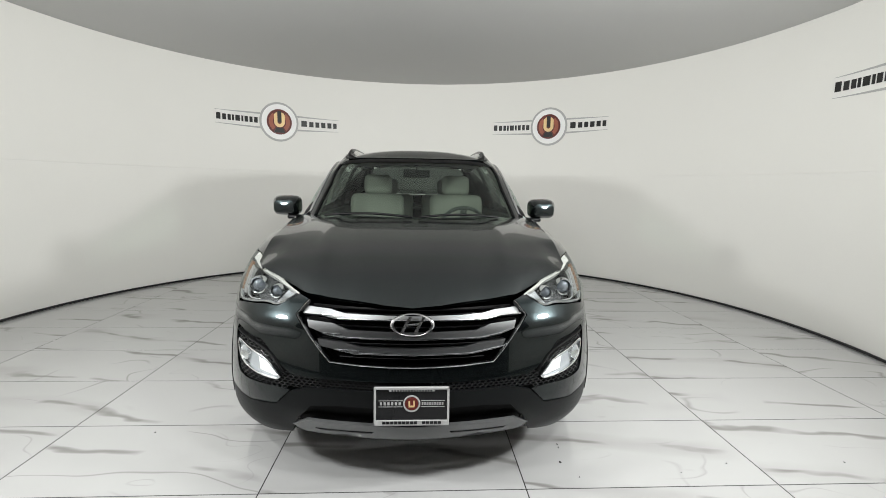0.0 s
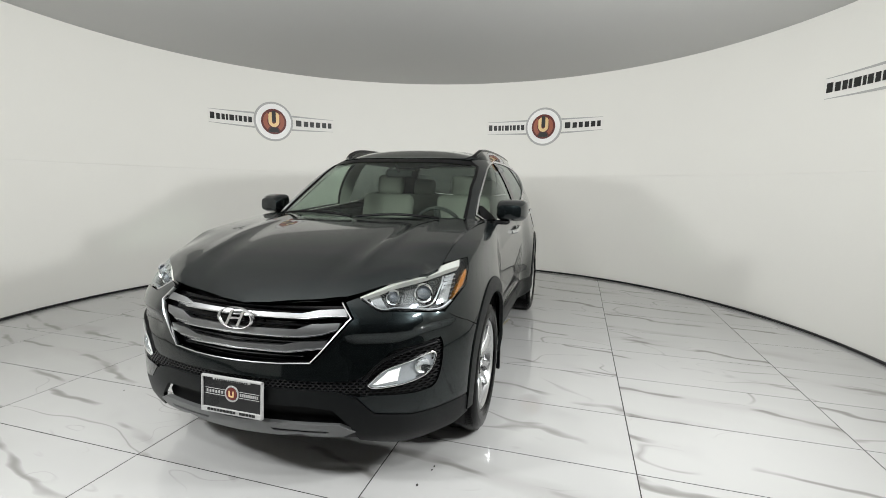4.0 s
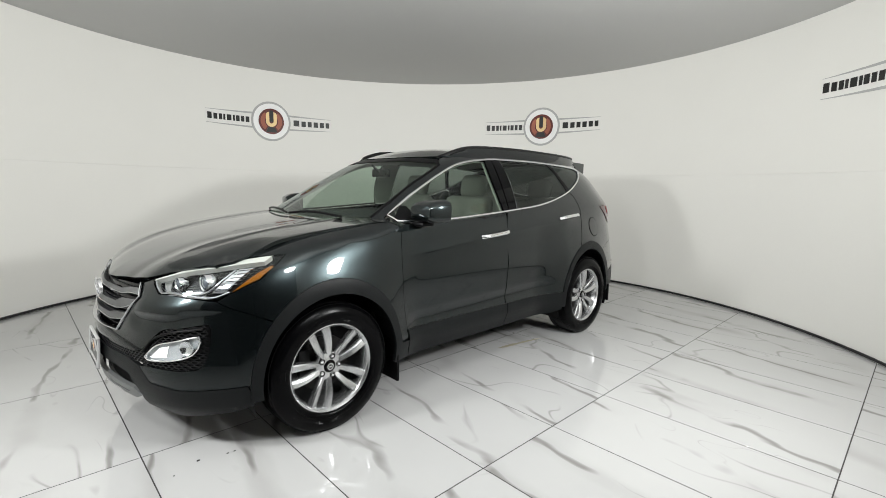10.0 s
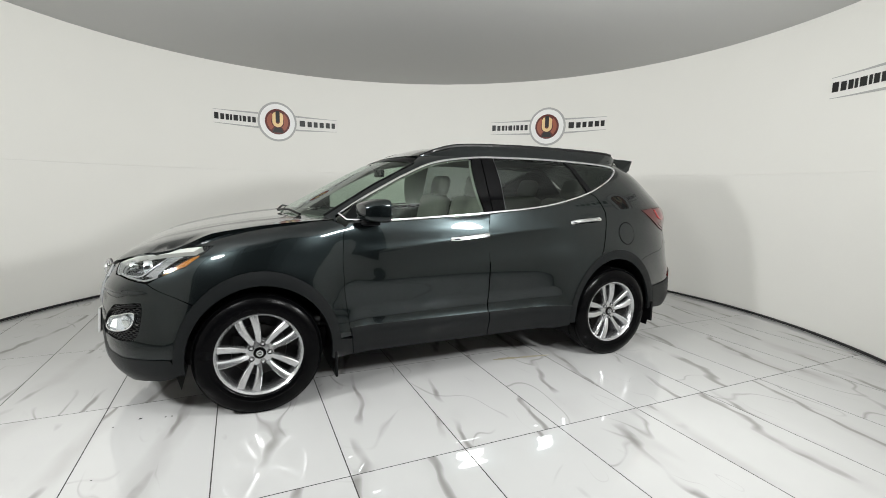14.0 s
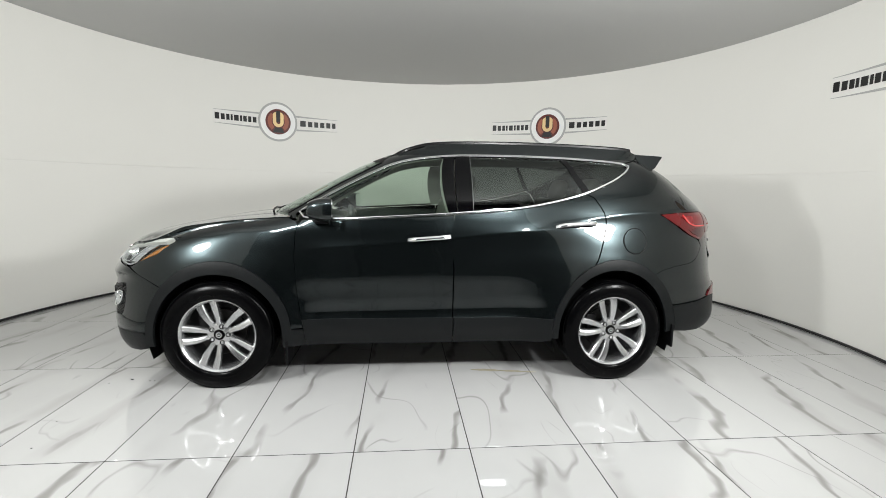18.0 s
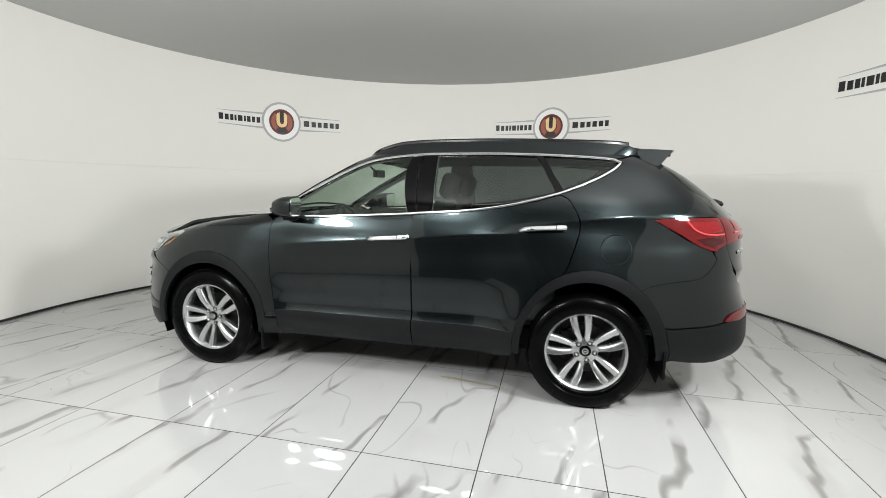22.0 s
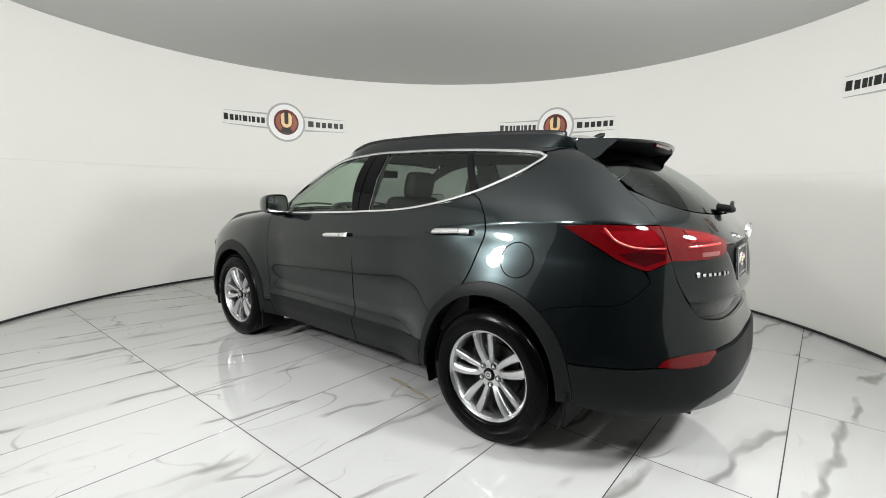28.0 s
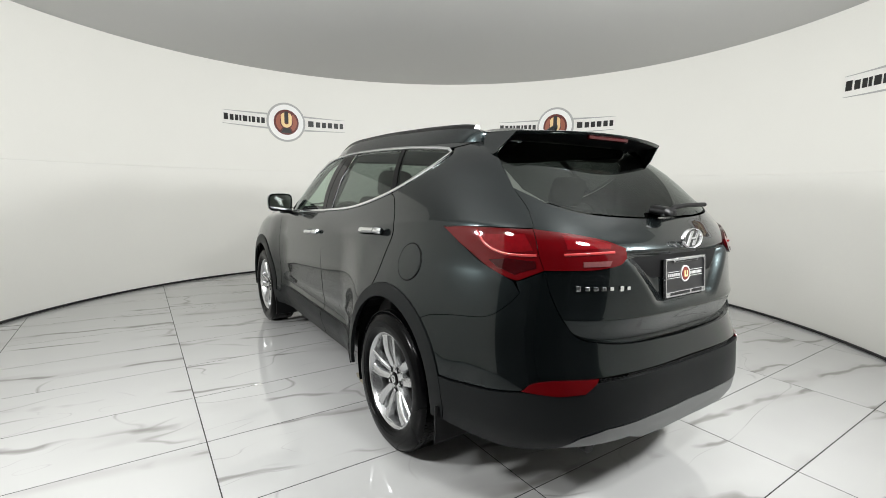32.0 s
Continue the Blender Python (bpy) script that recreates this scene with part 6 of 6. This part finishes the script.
def wheel(car, cx, s):
    """A nineteen-inch wheel with five pairs of silver spokes."""
    m = Matrix.Translation((cx, s * HUB_Y, AXLE_Z)) @ Matrix.Diagonal((1, s, 1, 1))

    def put(name, bm, mat, parent, label="", smooth=True):
        bmesh.ops.transform(bm, matrix=m, verts=bm.verts)
        return part(name, bm, mat, parent, label, smooth)

    barrel = lathe([(0.236, -0.095), (0.228, -0.06), (0.222, 0.02), (0.226, 0.062), (0.236, 0.078), (0.248, 0.088), (0.252, 0.096), (0.250, 0.102), (0.243, 0.103), (0.236, 0.096), (0.229, 0.086), (0.222, 0.06)], 64, "y")
    ob = put("wheel", barrel, M_RIM, car, "silver five-double-spoke alloy wheel")
    tyre = lathe([(0.236, -0.10), (0.262, -0.116), (0.300, -0.119), (0.338, -0.112), (0.355, -0.096), (0.362, -0.07), (0.363, 0.0), (0.362, 0.07), (0.355, 0.096), (0.338, 0.112), (0.318, 0.1165), (0.316, 0.1175), (0.300, 0.119), (0.281, 0.1185), (0.279, 0.1165), (0.262, 0.1145), (0.250, 0.106), (0.246, 0.098)], 72, "y")
    ty = put("tyre", tyre, M_RUBBER, ob, "black tyre")
    blocks = []
    for k in range(110):
        for row, (y, w) in enumerate(((-0.082, 0.024), (-0.05, 0.026), (0.05, 0.026), (0.082, 0.024))):
            a = 2 * math.pi * (k + 0.5 * (row % 2)) / 110
            b = box(0.0165, w, 0.010, (0, 0, 0.3560 if abs(y) > 0.06 else 0.3595), turn=None)
            bmesh.ops.transform(b, matrix=Matrix.Rotation(a, 4, "Y") @ Matrix.Translation((0, y, 0)), verts=b.verts)
            blocks.append(b)
    tagged(put("tread", merge(*blocks), M_RUBBER, ty, "tread blocks", False), kind="stuff")
    disc = lathe([(0.08, -0.025), (0.155, -0.025), (0.158, -0.02), (0.158, -0.008), (0.155, -0.004), (0.08, -0.004)], 48, "y")
    put("brake_disc", disc, M_DISC, ob, "worn steel brake disc")
    put("brake_caliper", box(0.07, 0.07, 0.15, (0.12, -0.02, 0.03), 0.015), M_DARKMETAL, ob, "dark brake caliper")
    put("hub_back", lathe([(0.001, -0.03), (0.235, -0.03), (0.235, -0.02), (0.001, -0.02)], 40, "y"), M_DARKMETAL, ob, "dark brake backplate", False)
    start = 72 if cx > 0 else 80
    for k in range(5):
        for d in (-1, 1):
            a = radians(start + 72 * k)
            # each spoke swells outwards and leans away from its twin
            bm = bmesh.new()
            rows = []
            for r, near, far, y in ((0.050, 0.0015, 0.033, 0.064), (0.075, 0.0035, 0.040, 0.071), (0.10, 0.0080, 0.047, 0.078), (0.125, 0.0120, 0.054, 0.084), (0.155, 0.0155, 0.061, 0.088), (0.19, 0.0180, 0.066, 0.090), (0.215, 0.0185, 0.068, 0.090), (0.232, 0.0160, 0.074, 0.089), (0.246, 0.010, 0.088, 0.087)):
                row = []
                for t, h in ((0.0, -0.034), (0.03, -0.014), (0.16, -0.006), (0.50, -0.001), (0.80, 0.003), (0.95, -0.003), (1.0, -0.034)):
                    px, pz = r, d * (near + (far - near) * t)
                    row.append(bm.verts.new((px * math.cos(a) - pz * math.sin(a), y + h, px * math.sin(a) + pz * math.cos(a))))
                rows.append(row)
            for p, q in zip(rows, rows[1:]):
                for i in range(6):
                    bm.faces.new((p[i], p[i + 1], q[i + 1], q[i]))
            bm.faces.new(rows[0])
            bm.faces.new(rows[-1])
            put("spoke", bm, M_RIM, ob)
    put("hub", lathe([(0.085, 0.035), (0.083, 0.05), (0.078, 0.060), (0.060, 0.066), (0.036, 0.068), (0.033, 0.060)], 40, "y"), M_RIM, ob, "silver wheel hub")
    put("hub_cap", lathe([(0.033, 0.060), (0.032, 0.072), (0.027, 0.075), (0.001, 0.076)], 32, "y"), M_GLOSSBLACK, ob, "black hub cap with a small chrome mark")
    put("cap_mark", lathe([(0.013, 0.0755), (0.014, 0.078), (0.019, 0.078), (0.020, 0.0755)], 28, "y"), M_CHROME, ob)
    put("cap_mark", box(0.016, 0.003, 0.008, (0, 0.077, 0)), M_CHROME, ob)
    for k in range(5):
        a = radians(start + 72 * k + 36)
        bm = lathe([(0.0165, 0.045), (0.0165, 0.0700), (0.0145, 0.0710), (0.0115, 0.0670), (0.0105, 0.055)], 16, "y")
        bmesh.ops.translate(bm, vec=(0.057 * math.cos(a), 0, 0.057 * math.sin(a)), verts=bm.verts)
        put("nut_seat", bm, M_BLACK, ob, "dark nut recess")
        bm = lathe([(0.0095, 0.05), (0.0095, 0.072), (0.007, 0.075), (0.001, 0.075)], 6, "y")
        bmesh.ops.translate(bm, vec=(0.057 * math.cos(a), 0, 0.057 * math.sin(a)), verts=bm.verts)
        put("wheel_nut", bm, M_CHROME, ob, "chrome wheel nut", False)
    return ob


def interior(car):
    part("cabin_floor", box(3.2, 1.5, 0.06, (-0.4, 0, 0.48), 0.02), M_DASH, car, "dark cabin floor")
    dash = blob([(1.02, 0, 1.02, 0.72, 0.09), (0.85, 0, 1.02, 0.77, 0.12), (0.70, 0, 1.00, 0.78, 0.125), (0.60, 0, 0.95, 0.78, 0.13), (0.56, 0, 0.90, 0.77, 0.10)], 28, 5.0)
    part("dashboard", dash, M_DASH, car, "dark plastic dashboard", smooth=True)
    part("firewall", box(0.05, 1.5, 0.6, (0.95, 0, 0.75)), M_BLACK, car)
    for s in (1, -1):
        card = box(1.9, 0.05, 0.60, (-0.20, s * 0.79, 0.80), 0.02)
        part("door_card", card, M_DASH, car, "dark inner door trim")
        part("door_card_top", box(1.9, 0.06, 0.10, (-0.20, s * 0.785, 1.08), 0.02), M_DASH, car, "dark door top trim")
    wheel_ring = bmesh.new()
    rows = []
    for k in range(32):
        a = 2 * math.pi * k / 32
        rows.append([wheel_ring.verts.new(((0.185 + 0.015 * math.cos(b)) * math.cos(a), (0.185 + 0.015 * math.cos(b)) * math.sin(a), 0.015 * math.sin(b))) for b in [2 * math.pi * i / 8 for i in range(8)]])
    for k in range(32):
        p, q = rows[k], rows[(k + 1) % 32]
        for i in range(8):
            wheel_ring.faces.new((p[i], q[i], q[(i + 1) % 8], p[(i + 1) % 8]))
    m = Matrix.Translation((0.47, 0.37, 1.03)) @ pose(0, 0, 0, 0, -68, 0)
    hub = merge(box(0.34, 0.05, 0.02, (0, 0, 0), 0.008), box(0.05, 0.2, 0.02, (0, 0, 0), 0.008), box(0.12, 0.12, 0.04, (0, 0, 0), 0.015))
    for bm in (wheel_ring, hub):
        bmesh.ops.transform(bm, matrix=m, verts=bm.verts)
    st = part("steering_wheel", wheel_ring, M_DASH, car, "black steering wheel", smooth=True)
    part("steering_hub", hub, M_DASH, st)
    def chair(x, y, w, tilt=14, mat=M_SEAT, head=True):
        base = box(0.50, w, 0.16, (x + 0.18, y, 0.66), 0.06, 3)
        back = box(0.14, w, 0.62, (0, 0, 0.31), 0.06, 3)
        rest = box(0.11, 0.26, 0.19, (-0.02, 0, 0.715), 0.05, 3)
        t = Matrix.Translation((x - 0.10, y, 0.68)) @ pose(0, 0, 0, 0, -tilt, 0)
        for bm in (back, rest):
            bmesh.ops.transform(bm, matrix=t, verts=bm.verts)
        ob = part("seat", back, mat, car, "beige cloth seat", smooth=True)
        part("seat_cushion", base, mat, ob, smooth=True)
        part("headrest", rest, mat, ob, smooth=True)
        posts = merge(*[tube([tuple(t @ Vector((-0.02, d, 0.58))), tuple(t @ Vector((-0.02, d, 0.70)))], 0.006) for d in (-0.06, 0.06)])
        part("headrest_posts", posts, M_CHROME, ob)
    for s in (1, -1):
        chair(-0.06, s * 0.37, 0.50)
        chair(-0.98, s * 0.36, 0.62, 20)
    mir = box(0.03, 0.22, 0.065, (0.36, 0, 1.46), 0.012)
    part("inner_mirror", mir, M_BLACK, car, "black inner mirror")
    part("mirror_stem", tube([(0.38, 0, 1.47), (0.44, 0, 1.52)], 0.009), M_BLACK, car)
    part("load_cover", box(0.65, 1.2, 0.03, (-1.68, 0, 1.10), 0.01), M_DASH, car, "dark load bay cover")
    # the wider second box is added to keep light from under the car
    part("underbody", merge(box(3.9, 1.15, 0.22, (0.0, 0, 0.32), 0.05), box(1.66, 1.60, 0.16, (-0.03, 0, 0.365), 0.03)), M_BLACK, car, "black underbody")
    part("exhaust", tube([(-2.25, 0.45, 0.30), (-1.9, 0.45, 0.31), (-1.5, 0.42, 0.33)], 0.028, 12), M_DARKMETAL, car, "dark exhaust pipe", smooth=True)
    part("radiator", box(0.08, 1.3, 0.6, (1.95, 0, 0.6)), M_BLACK, car)


def build_car():
    car = thing("car", "dark green metallic sport utility car on the revolving floor", "car")
    front_end(car)
    flanks(car)
    tail_end(car)
    top_side(car)
    for cx in (FRONT_WHEEL, REAR_WHEEL):
        for s in (1, -1):
            wheel(car, cx, s)
    interior(car)
    return car


CAR = build_car()


# ---- lamps: a booth panel to each side of the entrance, an unseen fill pair added above the port ----
for a, z, watts in ((-42, 2.0, 98), (-20, 2.5, 48), (20, 2.5, 58), (42, 2.0, 114)):
    x, y = 3.70 * math.sin(radians(a)), -3.70 * math.cos(radians(a))
    area_lamp("studio_or_fill_lamp", (x, y, z), (0.0, 0.0, 1.9 if z < 2.2 else 2.5), 0.40, 0.33, watts)


# ---- what moves ----
def motions():
    walk(FLOOR, [(t, table_pose(turn)) for t, turn, _ in TURNS])
    walk(CAR, [(t, table_pose(turn) @ pose(-PIVOT[0], -PIVOT[1], 0)) for t, turn, _ in TURNS])


motions()
